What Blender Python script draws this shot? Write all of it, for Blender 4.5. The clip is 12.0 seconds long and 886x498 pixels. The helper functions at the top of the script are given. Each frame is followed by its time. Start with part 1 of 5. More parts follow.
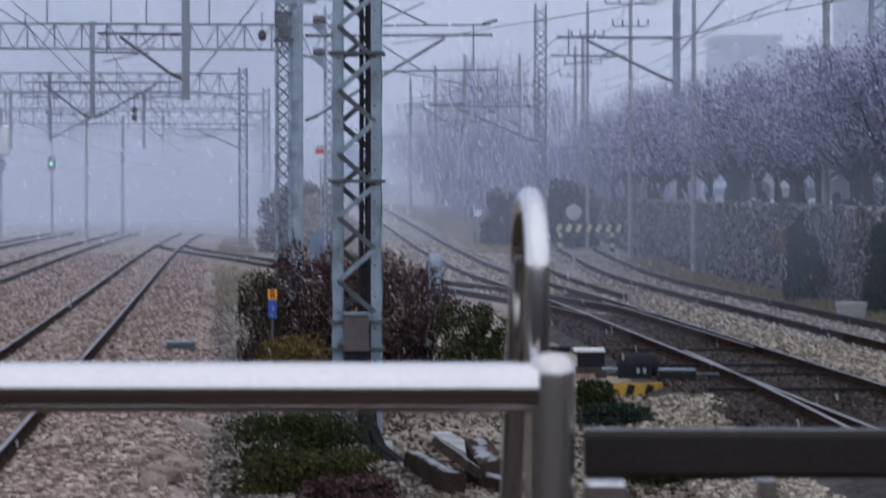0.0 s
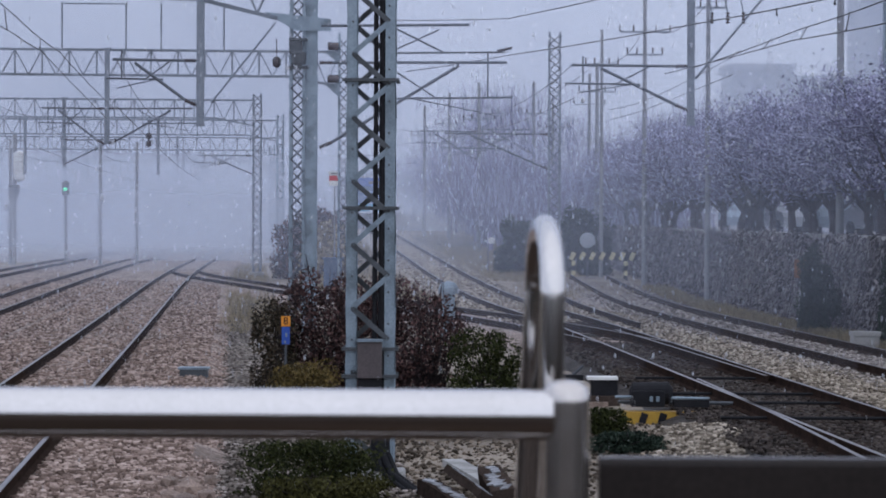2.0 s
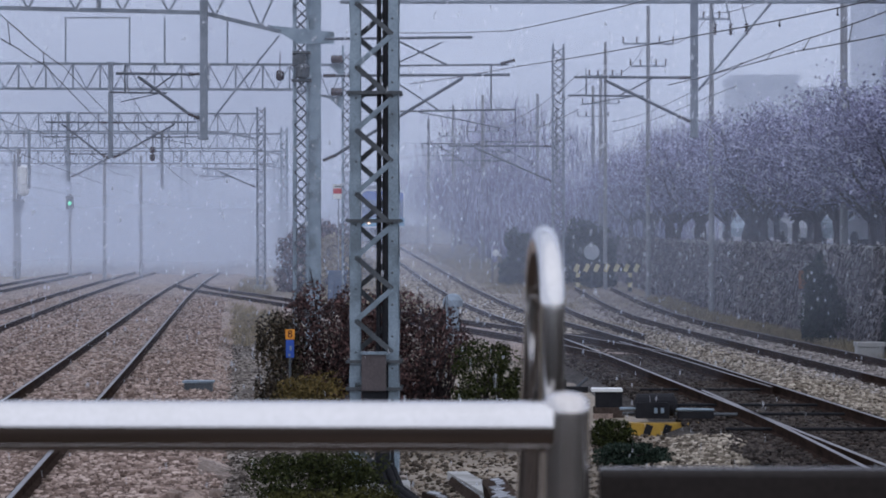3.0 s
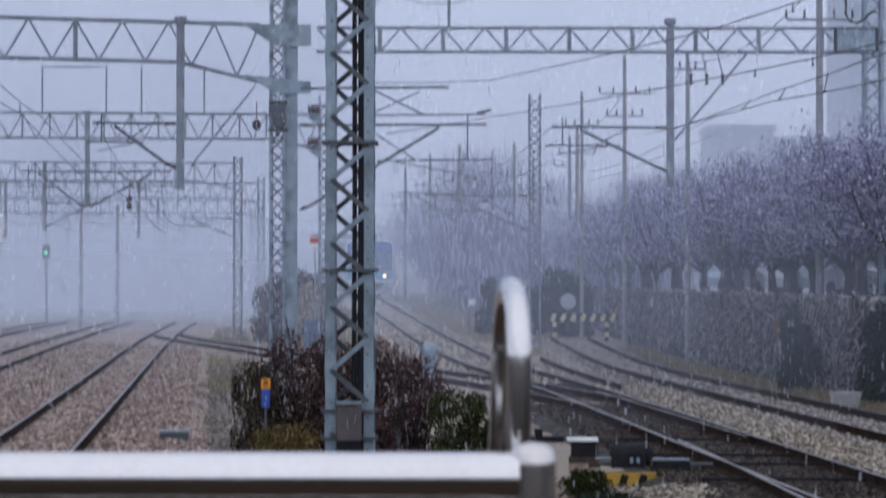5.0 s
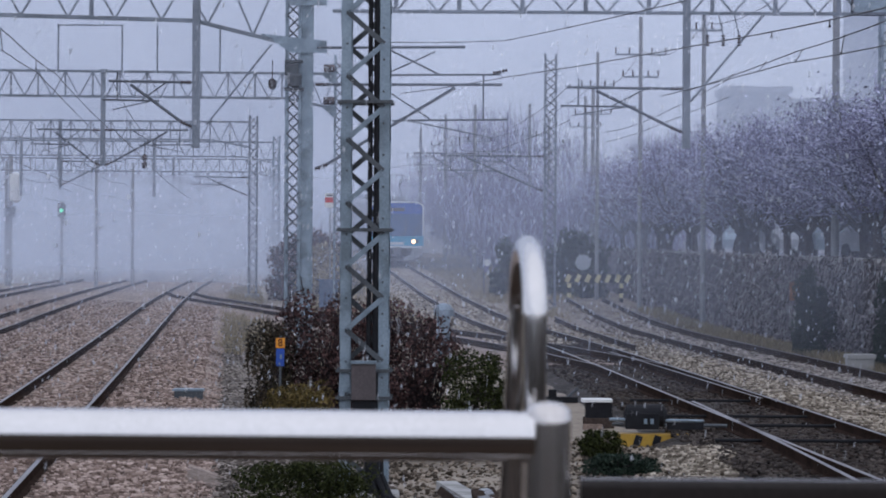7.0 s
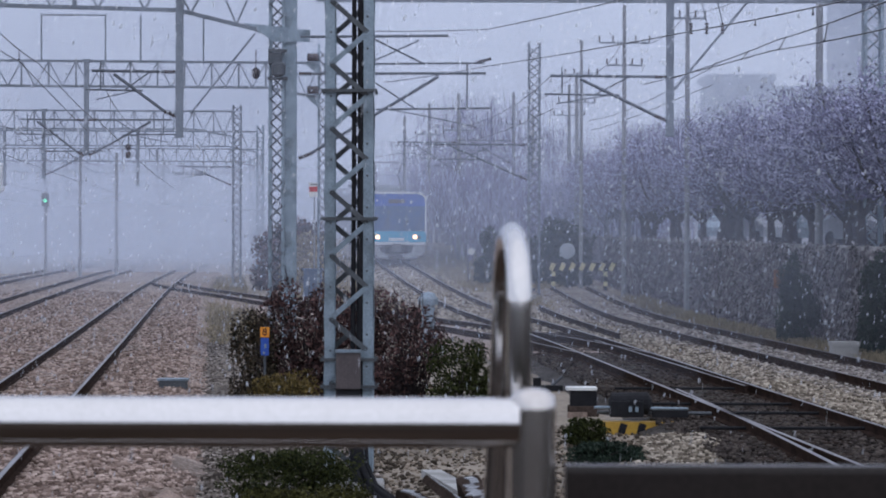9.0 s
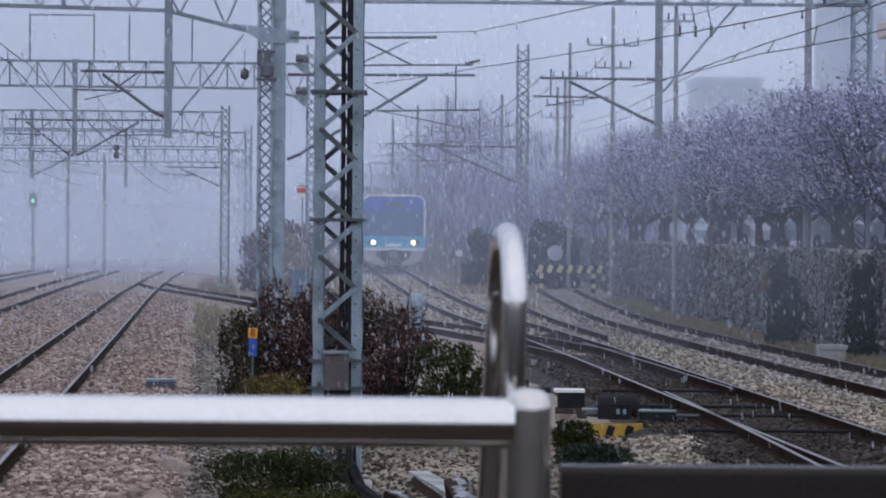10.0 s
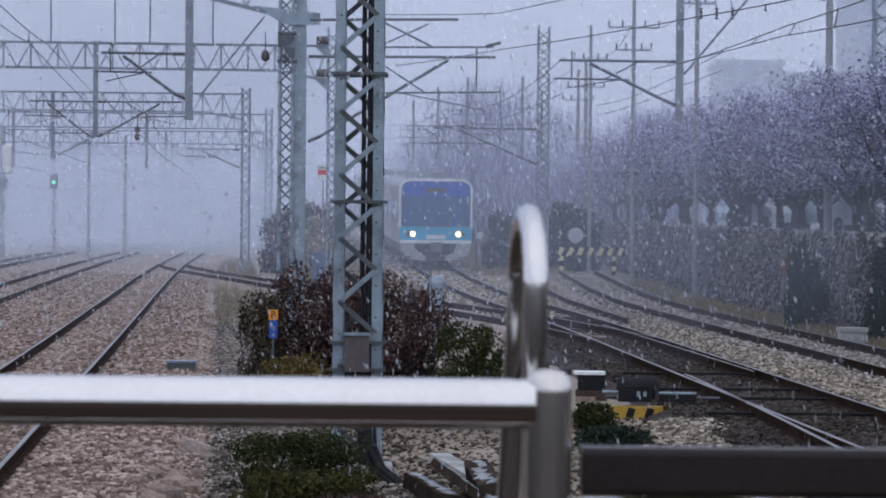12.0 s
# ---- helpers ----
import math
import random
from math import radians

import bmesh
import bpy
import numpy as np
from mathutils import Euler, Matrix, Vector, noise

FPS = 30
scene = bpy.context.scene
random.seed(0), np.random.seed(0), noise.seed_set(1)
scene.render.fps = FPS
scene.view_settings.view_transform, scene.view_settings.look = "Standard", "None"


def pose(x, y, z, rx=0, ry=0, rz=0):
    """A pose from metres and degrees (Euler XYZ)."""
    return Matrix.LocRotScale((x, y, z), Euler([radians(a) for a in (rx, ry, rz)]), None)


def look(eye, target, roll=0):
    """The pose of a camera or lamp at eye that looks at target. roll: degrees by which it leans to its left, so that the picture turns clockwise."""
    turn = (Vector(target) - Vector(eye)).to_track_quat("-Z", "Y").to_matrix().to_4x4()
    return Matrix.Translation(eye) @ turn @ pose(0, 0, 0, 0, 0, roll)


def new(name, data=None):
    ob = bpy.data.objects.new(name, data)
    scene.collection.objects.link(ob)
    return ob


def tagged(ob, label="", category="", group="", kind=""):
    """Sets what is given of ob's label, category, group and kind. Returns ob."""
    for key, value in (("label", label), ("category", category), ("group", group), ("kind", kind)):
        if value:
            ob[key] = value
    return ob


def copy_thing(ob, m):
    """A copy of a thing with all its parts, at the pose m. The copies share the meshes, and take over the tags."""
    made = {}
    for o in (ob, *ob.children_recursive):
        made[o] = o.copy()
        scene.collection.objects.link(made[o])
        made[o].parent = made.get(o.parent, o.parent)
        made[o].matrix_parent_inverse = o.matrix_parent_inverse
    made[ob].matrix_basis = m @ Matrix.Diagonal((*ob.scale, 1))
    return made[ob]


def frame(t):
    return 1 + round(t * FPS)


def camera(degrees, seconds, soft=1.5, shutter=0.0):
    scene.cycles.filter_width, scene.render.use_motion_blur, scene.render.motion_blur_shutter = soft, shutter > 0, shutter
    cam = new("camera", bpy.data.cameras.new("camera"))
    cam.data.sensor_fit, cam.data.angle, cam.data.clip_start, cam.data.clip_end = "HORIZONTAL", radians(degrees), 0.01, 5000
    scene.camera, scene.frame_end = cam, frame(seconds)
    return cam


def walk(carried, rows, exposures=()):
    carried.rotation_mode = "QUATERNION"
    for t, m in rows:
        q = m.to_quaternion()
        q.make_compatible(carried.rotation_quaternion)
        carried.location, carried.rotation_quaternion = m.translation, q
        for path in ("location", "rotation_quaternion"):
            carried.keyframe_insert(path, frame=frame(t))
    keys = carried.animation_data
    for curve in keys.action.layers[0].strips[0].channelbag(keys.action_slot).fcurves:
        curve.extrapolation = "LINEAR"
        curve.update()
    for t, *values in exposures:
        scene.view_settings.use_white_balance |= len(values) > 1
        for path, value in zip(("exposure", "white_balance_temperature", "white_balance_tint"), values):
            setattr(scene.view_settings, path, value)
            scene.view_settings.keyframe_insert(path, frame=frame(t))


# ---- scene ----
cam = camera(18.0, 12.0, soft=1.8, shutter=0.8)
cam.data.dof.use_dof = True
cam.data.dof.focus_distance = 55.0
cam.data.dof.aperture_fstop = 12.0

# time, sideways, height, yaw, pitch, lean
PATH = [
    (0, 0.0, 2.5, 0.0, -0.926, 0.0),
    (0.5, -0.0035, 2.5003, 0.365, -0.241, -0.212),
    (1, -0.0069, 2.5010, 0.540, -0.284, -0.172),
    (1.5, -0.0057, 2.4996, 0.440, -0.247, -0.493),
    (2, -0.0028, 2.4997, 0.277, -0.367, -0.259),
    (2.5, -0.0010, 2.4986, 0.256, -0.165, -0.226),
    (3, 0.0051, 2.4985, 0.366, -0.111, -0.009),
    (3.2, 0.0077, 2.4982, 0.333, -0.139, 0.047),
    (4.8, 0.0213, 2.4998, 0.016, 0.474, -0.281),
    (5, 0.0222, 2.5010, -0.105, 0.901, -0.047),
    (5.5, 0.0271, 2.5018, 0.008, 1.666, 0.167),
    (6, 0.0244, 2.5004, 0.345, 0.877, 0.048),
    (6.5, 0.0221, 2.4984, 0.522, 0.204, -0.354),
    (7, 0.0198, 2.4988, 0.199, 0.085, -0.359),
    (9, 0.0198, 2.4951, -0.124, -0.140, -0.171),
    (9.5, 0.0128, 2.4914, -0.365, -0.269, 0.080),
    (10, 0.0069, 2.4918, -0.378, -0.103, -0.411),
    (10.5, 0.0055, 2.4908, -0.007, 0.203, -0.309),
    (11, 0.0054, 2.4900, 0.072, 0.095, -0.353),
    (11.5, 0.0059, 2.4895, -0.112, -0.263, -0.205),
    (12, 0.0057, 2.4902, 0.041, -0.470, -0.497),
]
# time, stops
EXPOSURE = [(0, 0.0), (0.5, -0.04), (5, -0.03), (5.5, -0.10), (6, -0.24), (6.5, -0.10), (7, -0.04), (9, 0.0), (10, 0.0), (10.5, -0.06), (11, -0.03), (12, 0.0)]
walk(cam, [(t, pose(x, 0, z, 90 + pitch, lean, yaw)) for t, x, z, yaw, pitch, lean in PATH], EXPOSURE)

# ---------------------------------------------------------------- light
world = bpy.data.worlds.new("overcast_sky")
scene.world = world
world.use_nodes = True
wn, wl = world.node_tree.nodes, world.node_tree.links
wn.clear()
w_out, w_bg = wn.new("ShaderNodeOutputWorld"), wn.new("ShaderNodeBackground")
w_sky, w_mix, w_ramp = wn.new("ShaderNodeTexSky"), wn.new("ShaderNodeMix"), wn.new("ShaderNodeValToRGB")
w_co, w_sep, w_mul = wn.new("ShaderNodeTexCoord"), wn.new("ShaderNodeSeparateXYZ"), wn.new("ShaderNodeVectorMath")
w_sky.sky_type, w_sky.sun_disc = "NISHITA", False
w_sky.sun_elevation, w_sky.sun_rotation = radians(62), radians(150)
w_mul.operation = "SCALE"
w_mul.inputs["Scale"].default_value = 0.09
w_mix.data_type = "RGBA"
w_mix.inputs[0].default_value = 0.9
w_ramp.color_ramp.elements[0].position, w_ramp.color_ramp.elements[0].color = 0.0, (0.82, 0.905, 1.16, 1)
w_ramp.color_ramp.elements[1].position, w_ramp.color_ramp.elements[1].color = 1.0, (0.95, 1.05, 1.32, 1)
w_mid = w_ramp.color_ramp.elements.new(0.35)
w_mid.color = (0.82, 0.905, 1.16, 1)
# the cloud is thinner, and the sky brighter, overhead and behind the platform
w_lean = wn.new("ShaderNodeMath")
w_lean.operation, w_lean.inputs[1].default_value = "MULTIPLY_ADD", -0.45
wl.new(w_sep.outputs["Y"], w_lean.inputs[0])
wl.new(w_sep.outputs["Z"], w_lean.inputs[2])
wl.new(w_lean.outputs[0], w_ramp.inputs[0])
wl.new(w_co.outputs["Generated"], w_sep.inputs[0])
wl.new(w_sky.outputs[0], w_mul.inputs[0])
wl.new(w_mul.outputs[0], w_mix.inputs[6])
wl.new(w_ramp.outputs[0], w_mix.inputs[7])
wl.new(w_mix.outputs[2], w_bg.inputs[0])
wl.new(w_bg.outputs[0], w_out.inputs[0])
w_bg.inputs[1].default_value = 1.0

sun = new("sun", bpy.data.lights.new("sun", "SUN"))
sun.data.energy, sun.data.angle, sun.data.color = 0.5, radians(130), (1.0, 0.95, 0.9)
sun.matrix_world = look((6, -9, 20), (0, 0, 0))


# ---------------------------------------------------------------- materials
def material(name, low, high, rough=0.8, metal=0.0, scale=6.0, fine=60.0, bump=0.3, depth=0.01, stain=0.0, stain_scale=0.6, random_tint=0.0, cells=False, spec=0.5, coat=0.0):
    """A surface that varies at two scales between two colours, with grain in relief."""
    m = bpy.data.materials.new(name)
    m.use_nodes = True
    n, l = m.node_tree.nodes, m.node_tree.links
    b = n["Principled BSDF"]
    co = n.new("ShaderNodeTexCoord")
    big, small = n.new("ShaderNodeTexNoise"), n.new("ShaderNodeTexVoronoi" if cells else "ShaderNodeTexNoise")
    big.inputs["Scale"].default_value, small.inputs["Scale"].default_value = scale, fine
    big.inputs["Detail"].default_value = 4
    l.new(co.outputs["Object"], big.inputs["Vector"])
    l.new(co.outputs["Object"], small.inputs["Vector"])
    add = n.new("ShaderNodeMath")
    add.operation = "MULTIPLY_ADD"
    l.new(small.outputs["Color"] if cells else small.outputs[0], add.inputs[0])
    add.inputs[1].default_value = 0.5
    half = n.new("ShaderNodeMath")
    half.operation = "MULTIPLY"
    half.inputs[1].default_value = 0.5
    l.new(big.outputs[0], half.inputs[0])
    l.new(half.outputs[0], add.inputs[2])
    ramp = n.new("ShaderNodeValToRGB")
    ramp.color_ramp.elements[0].position, ramp.color_ramp.elements[0].color = 0.3, (*low, 1)
    ramp.color_ramp.elements[1].position, ramp.color_ramp.elements[1].color = 0.7, (*high, 1)
    l.new(add.outputs[0], ramp.inputs[0])
    colour = ramp.outputs[0]
    if random_tint:
        info, hue = n.new("ShaderNodeObjectInfo"), n.new("ShaderNodeHueSaturation")
        vary = n.new("ShaderNodeMapRange")
        vary.inputs[3].default_value, vary.inputs[4].default_value = 1 - random_tint, 1 + random_tint
        l.new(info.outputs["Random"], vary.inputs[0])
        l.new(vary.outputs[0], hue.inputs["Value"])
        l.new(colour, hue.inputs["Color"])
        colour = hue.outputs[0]
    if stain:
        spot, mix, r2 = n.new("ShaderNodeTexNoise"), n.new("ShaderNodeMix"), n.new("ShaderNodeMapRange")
        spot.inputs["Scale"].default_value, spot.inputs["Detail"].default_value = stain_scale, 6
        l.new(co.outputs["Object"], spot.inputs["Vector"])
        r2.inputs[1].default_value, r2.inputs[2].default_value, r2.inputs[4].default_value = 0.48, 0.62, stain
        l.new(spot.outputs[0], r2.inputs[0])
        mix.data_type = "RGBA"
        mix.inputs[7].default_value = (low[0] * 0.35, low[1] * 0.33, low[2] * 0.3, 1)
        l.new(r2.outputs[0], mix.inputs[0])
        l.new(colour, mix.inputs[6])
        colour = mix.outputs[2]
    l.new(colour, b.inputs["Base Color"])
    b.inputs["Roughness"].default_value, b.inputs["Metallic"].default_value = rough, metal
    b.inputs["Specular IOR Level"].default_value, b.inputs["Coat Weight"].default_value, b.inputs["Coat Roughness"].default_value = spec, coat, 0.08
    if bump:
        bn = n.new("ShaderNodeBump")
        bn.inputs["Strength"].default_value, bn.inputs["Distance"].default_value = bump, depth
        l.new(small.outputs["Distance"] if cells else small.outputs[0], bn.inputs["Height"])
        l.new(bn.outputs[0], b.inputs["Normal"])
    return m


def leaf_material(name, low, high, rough=0.6, mid=None):
    """Leaves and stones: each joined piece has its own tone."""
    m = bpy.data.materials.new(name)
    m.use_nodes = True
    n, l = m.node_tree.nodes, m.node_tree.links
    geo, ramp = n.new("ShaderNodeNewGeometry"), n.new("ShaderNodeValToRGB")
    ramp.color_ramp.elements[0].color, ramp.color_ramp.elements[1].color = (*low, 1), (*high, 1)
    if mid:
        ramp.color_ramp.elements.new(0.55).color = (*mid, 1)
    l.new(geo.outputs["Random Per Island"], ramp.inputs[0])
    l.new(ramp.outputs[0], n["Principled BSDF"].inputs["Base Color"])
    n["Principled BSDF"].inputs["Roughness"].default_value = rough
    n["Principled BSDF"].inputs["Specular IOR Level"].default_value = 0.05
    return m


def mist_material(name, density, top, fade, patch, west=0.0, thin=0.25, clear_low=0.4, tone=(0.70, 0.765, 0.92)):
    """Haze put into a flat sheet: lets part of the light through and scatters the rest; thinner with height, uneven."""
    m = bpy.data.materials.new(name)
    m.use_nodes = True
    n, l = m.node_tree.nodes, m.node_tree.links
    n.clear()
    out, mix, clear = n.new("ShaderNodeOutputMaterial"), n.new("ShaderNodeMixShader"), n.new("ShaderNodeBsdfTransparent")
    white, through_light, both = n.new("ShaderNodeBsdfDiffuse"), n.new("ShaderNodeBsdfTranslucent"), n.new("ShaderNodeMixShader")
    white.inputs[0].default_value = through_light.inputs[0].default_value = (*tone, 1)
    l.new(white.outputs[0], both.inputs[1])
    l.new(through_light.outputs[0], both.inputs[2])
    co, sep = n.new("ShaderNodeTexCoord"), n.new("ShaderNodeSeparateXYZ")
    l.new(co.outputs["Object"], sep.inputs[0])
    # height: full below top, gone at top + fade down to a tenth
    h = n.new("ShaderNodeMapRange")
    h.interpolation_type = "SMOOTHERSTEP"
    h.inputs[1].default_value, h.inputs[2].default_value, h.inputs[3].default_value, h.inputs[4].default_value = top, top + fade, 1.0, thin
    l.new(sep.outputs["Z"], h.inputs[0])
    # thinner towards the ground, to soften the line where the sheet meets it
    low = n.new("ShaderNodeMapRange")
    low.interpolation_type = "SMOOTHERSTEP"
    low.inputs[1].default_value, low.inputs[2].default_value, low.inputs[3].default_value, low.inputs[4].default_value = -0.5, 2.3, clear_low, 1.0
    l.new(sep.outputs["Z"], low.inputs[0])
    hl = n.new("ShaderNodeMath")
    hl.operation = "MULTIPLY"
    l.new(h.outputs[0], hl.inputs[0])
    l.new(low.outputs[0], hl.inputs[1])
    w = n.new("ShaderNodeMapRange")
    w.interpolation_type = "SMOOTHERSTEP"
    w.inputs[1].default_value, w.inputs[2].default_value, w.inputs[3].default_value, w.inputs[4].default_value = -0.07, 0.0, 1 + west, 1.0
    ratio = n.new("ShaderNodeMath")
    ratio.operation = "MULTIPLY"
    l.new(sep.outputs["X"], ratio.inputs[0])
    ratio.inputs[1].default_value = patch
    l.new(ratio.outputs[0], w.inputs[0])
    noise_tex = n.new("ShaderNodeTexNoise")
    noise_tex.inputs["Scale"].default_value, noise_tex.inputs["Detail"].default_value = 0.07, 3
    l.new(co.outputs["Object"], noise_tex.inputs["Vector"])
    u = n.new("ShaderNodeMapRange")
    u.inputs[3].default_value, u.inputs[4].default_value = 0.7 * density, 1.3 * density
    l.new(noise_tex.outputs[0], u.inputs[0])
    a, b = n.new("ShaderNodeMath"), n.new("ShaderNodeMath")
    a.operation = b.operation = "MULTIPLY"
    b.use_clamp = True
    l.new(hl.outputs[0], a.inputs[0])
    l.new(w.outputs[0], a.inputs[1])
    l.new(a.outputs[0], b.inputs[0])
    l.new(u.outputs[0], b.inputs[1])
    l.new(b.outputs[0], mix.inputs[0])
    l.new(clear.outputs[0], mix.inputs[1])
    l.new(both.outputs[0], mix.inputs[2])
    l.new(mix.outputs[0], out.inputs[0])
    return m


def glow(name, colour, strength):
    m = bpy.data.materials.new(name)
    m.use_nodes = True
    b = m.node_tree.nodes["Principled BSDF"]
    b.inputs["Base Color"].default_value = (*colour, 1)
    b.inputs["Emission Color"].default_value = (*colour, 1)
    b.inputs["Emission Strength"].default_value = strength
    return m


M_SOIL = material("soil", (0.15, 0.125, 0.097), (0.34, 0.285, 0.225), scale=0.5, fine=9, bump=0.6, depth=0.05, stain=0.5, stain_scale=0.25, spec=0.15)
M_BALLAST = material("ballast", (0.15, 0.115, 0.097), (0.42, 0.335, 0.285), scale=1.2, fine=17, bump=1.0, depth=0.04, cells=True, stain=0.35, stain_scale=0.4, spec=0.15)
M_BALLAST_DARK = material("oily_ballast", (0.022, 0.019, 0.017), (0.075, 0.064, 0.057), scale=0.8, fine=16, bump=1.0, depth=0.04, cells=True, stain=0.4, spec=0.15)
M_BALLAST_PALE = material("pale_ballast", (0.17, 0.14, 0.11), (0.40, 0.34, 0.275), scale=1.0, fine=15, bump=1.0, depth=0.04, cells=True, stain=0.3, spec=0.15)
M_BALLAST_MID = material("grey_brown_ballast", (0.14, 0.12, 0.108), (0.37, 0.32, 0.285), scale=0.9, fine=16, bump=1.0, depth=0.04, cells=True, stain=0.4, spec=0.15)
M_STONE = leaf_material("ballast_stones", (0.095, 0.066, 0.054), (0.54, 0.425, 0.365), 0.85, (0.265, 0.193, 0.16))
M_STONE_PALE = leaf_material("pale_stones", (0.06, 0.047, 0.036), (0.56, 0.49, 0.40), 0.85, (0.25, 0.21, 0.165))
M_STONE_DARK = leaf_material("oily_stones", (0.016, 0.013, 0.012), (0.10, 0.083, 0.073), 0.8)
M_STONE_GREY = leaf_material("grey_gravel", (0.03, 0.025, 0.021), (0.42, 0.37, 0.33), 0.85, (0.13, 0.108, 0.092))
M_STONE_DULL = leaf_material("dull_stones", (0.06, 0.053, 0.047), (0.52, 0.47, 0.425), 0.85, (0.25, 0.218, 0.195))
M_STONE_BROWN = leaf_material("brown_gravel", (0.03, 0.024, 0.018), (0.34, 0.28, 0.22), 0.85, (0.10, 0.08, 0.062))
M_GRAVEL = material("trodden_grey_gravel", (0.10, 0.085, 0.072), (0.24, 0.205, 0.175), scale=0.9, fine=18, bump=1.0, depth=0.04, cells=True, stain=0.4, stain_scale=0.5, spec=0.05)
M_RUST = material("rusty_rail", (0.018, 0.013, 0.011), (0.055, 0.037, 0.03), rough=0.8, metal=0.0, scale=3, fine=40, spec=0.0)
M_RAIL_TOP = material("worn_rail_head", (0.16, 0.145, 0.14), (0.30, 0.285, 0.28), rough=0.4, metal=0.9, scale=2, fine=30, bump=0.1)
M_RAIL_DULL = material("dull_wet_rail_head", (0.08, 0.07, 0.066), (0.20, 0.18, 0.172), rough=0.5, metal=0.5, scale=2, fine=30, bump=0.1)
M_TIMBER = material("old_timber", (0.018, 0.014, 0.012), (0.075, 0.056, 0.047), scale=4, fine=40, bump=0.8, random_tint=0.3, spec=0.0)
M_GALV = material("weathered_galvanised_steel", (0.15, 0.195, 0.235), (0.30, 0.37, 0.425), rough=0.55, metal=0.35, scale=3, fine=45, bump=0.15, stain=0.5, stain_scale=2.0)
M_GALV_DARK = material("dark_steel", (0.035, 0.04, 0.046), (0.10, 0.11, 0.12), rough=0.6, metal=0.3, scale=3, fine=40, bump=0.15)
M_STEEL = material("grey_steel", (0.13, 0.15, 0.18), (0.25, 0.28, 0.32), rough=0.6, metal=0.35, scale=2, fine=30, bump=0.15, stain=0.3)
M_BLACK = material("black_rubber", (0.008, 0.008, 0.010), (0.022, 0.022, 0.025), rough=0.75, scale=5, fine=60, spec=0.15)
M_CONCRETE = material("concrete", (0.26, 0.26, 0.25), (0.42, 0.41, 0.39), scale=2, fine=60, stain=0.5, stain_scale=1.5)
M_POLE = material("grey_concrete_pole", (0.17, 0.175, 0.185), (0.28, 0.285, 0.30), scale=2, fine=40, stain=0.3)
M_WIRE = material("wire", (0.04, 0.04, 0.045), (0.09, 0.09, 0.10), rough=0.5, metal=0.5, bump=0)
M_INOX = material("brushed_stainless", (0.60, 0.575, 0.555), (0.68, 0.655, 0.635), rough=0.09, metal=1.0, scale=6, fine=120, bump=0)
M_PLATFORM = material("wet_dark_concrete", (0.026, 0.017, 0.012), (0.046, 0.031, 0.022), rough=0.95, scale=2, fine=60, stain=0.4, spec=0.15)
M_INOX_DARK = material("dull_stainless", (0.52, 0.48, 0.45), (0.66, 0.62, 0.58), rough=0.14, metal=0.95, scale=6, fine=120, bump=0)
# gate bars: the dark surroundings mirrored in the steel are put into the colour
M_GATE = material("dark_reflection_steel", (0.013, 0.010, 0.009), (0.030, 0.024, 0.021), rough=0.3, metal=0.0, scale=6, fine=100, bump=0, spec=0.15)
M_BROWN = material("brown_paint", (0.05, 0.04, 0.042), (0.10, 0.08, 0.08), rough=0.5, scale=4, fine=50)
M_BRACKET = material("dark_bracket_steel", (0.045, 0.052, 0.064), (0.105, 0.118, 0.138), rough=0.6, metal=0.3, scale=3, fine=40, bump=0.15)
M_INSUL = material("brown_porcelain", (0.022, 0.016, 0.017), (0.06, 0.038, 0.036), rough=0.25, scale=3, fine=30, bump=0)
M_BARK = material("bark", (0.022, 0.018, 0.02), (0.065, 0.052, 0.055), rough=0.95, scale=3, fine=30, bump=0.8, depth=0.03, spec=0.15)
M_REFLECTED_WALL = material("dark_reflected_wall", (0.03, 0.025, 0.022), (0.056, 0.045, 0.04), scale=1, fine=12, spec=0.15)
M_WALL = material("stained_wall", (0.16, 0.15, 0.16), (0.34, 0.325, 0.34), scale=1.2, fine=14, bump=0.5, stain=0.6, stain_scale=0.8, spec=0.15)
M_YELLOW = material("yellow_paint", (0.30, 0.17, 0.015), (0.48, 0.29, 0.03), rough=0.5, scale=4, fine=40, stain=0.3, stain_scale=5)
M_YELLOW_PALE = material("faded_yellow_paint", (0.50, 0.43, 0.22), (0.66, 0.58, 0.33), rough=0.6, scale=4, fine=40, stain=0.3, stain_scale=5)
M_DISC = material("pale_grey_disc_paint", (0.30, 0.33, 0.36), (0.40, 0.43, 0.46), rough=0.5, scale=3, fine=30, bump=0)
M_WHITE = material("white_paint", (0.62, 0.62, 0.60), (0.80, 0.80, 0.78), rough=0.5, scale=4, fine=40, stain=0.2, stain_scale=4)
M_BLUE = material("blue_sign_paint", (0.01, 0.05, 0.28), (0.02, 0.09, 0.40), rough=0.4, bump=0)
M_ORANGE = material("orange_sign_paint", (0.60, 0.20, 0.01), (0.78, 0.30, 0.02), rough=0.4, bump=0)
M_RUST_PLATE = material("rust_orange_paint", (0.16, 0.06, 0.025), (0.34, 0.15, 0.06), rough=0.7, scale=5, fine=40, stain=0.5, stain_scale=4)
M_RED = material("red_sign_paint", (0.40, 0.02, 0.02), (0.55, 0.04, 0.04), rough=0.4, bump=0)
M_CABINET = material("blue_grey_cabinet", (0.07, 0.10, 0.16), (0.11, 0.15, 0.22), rough=0.5)
M_TARMAC = material("tarmac", (0.10, 0.10, 0.105), (0.19, 0.19, 0.20), rough=0.2, scale=1, fine=50, bump=0.05)
M_FACADE = material("pale_facade", (0.30, 0.315, 0.345), (0.40, 0.415, 0.445), scale=0.3, fine=3, bump=0)
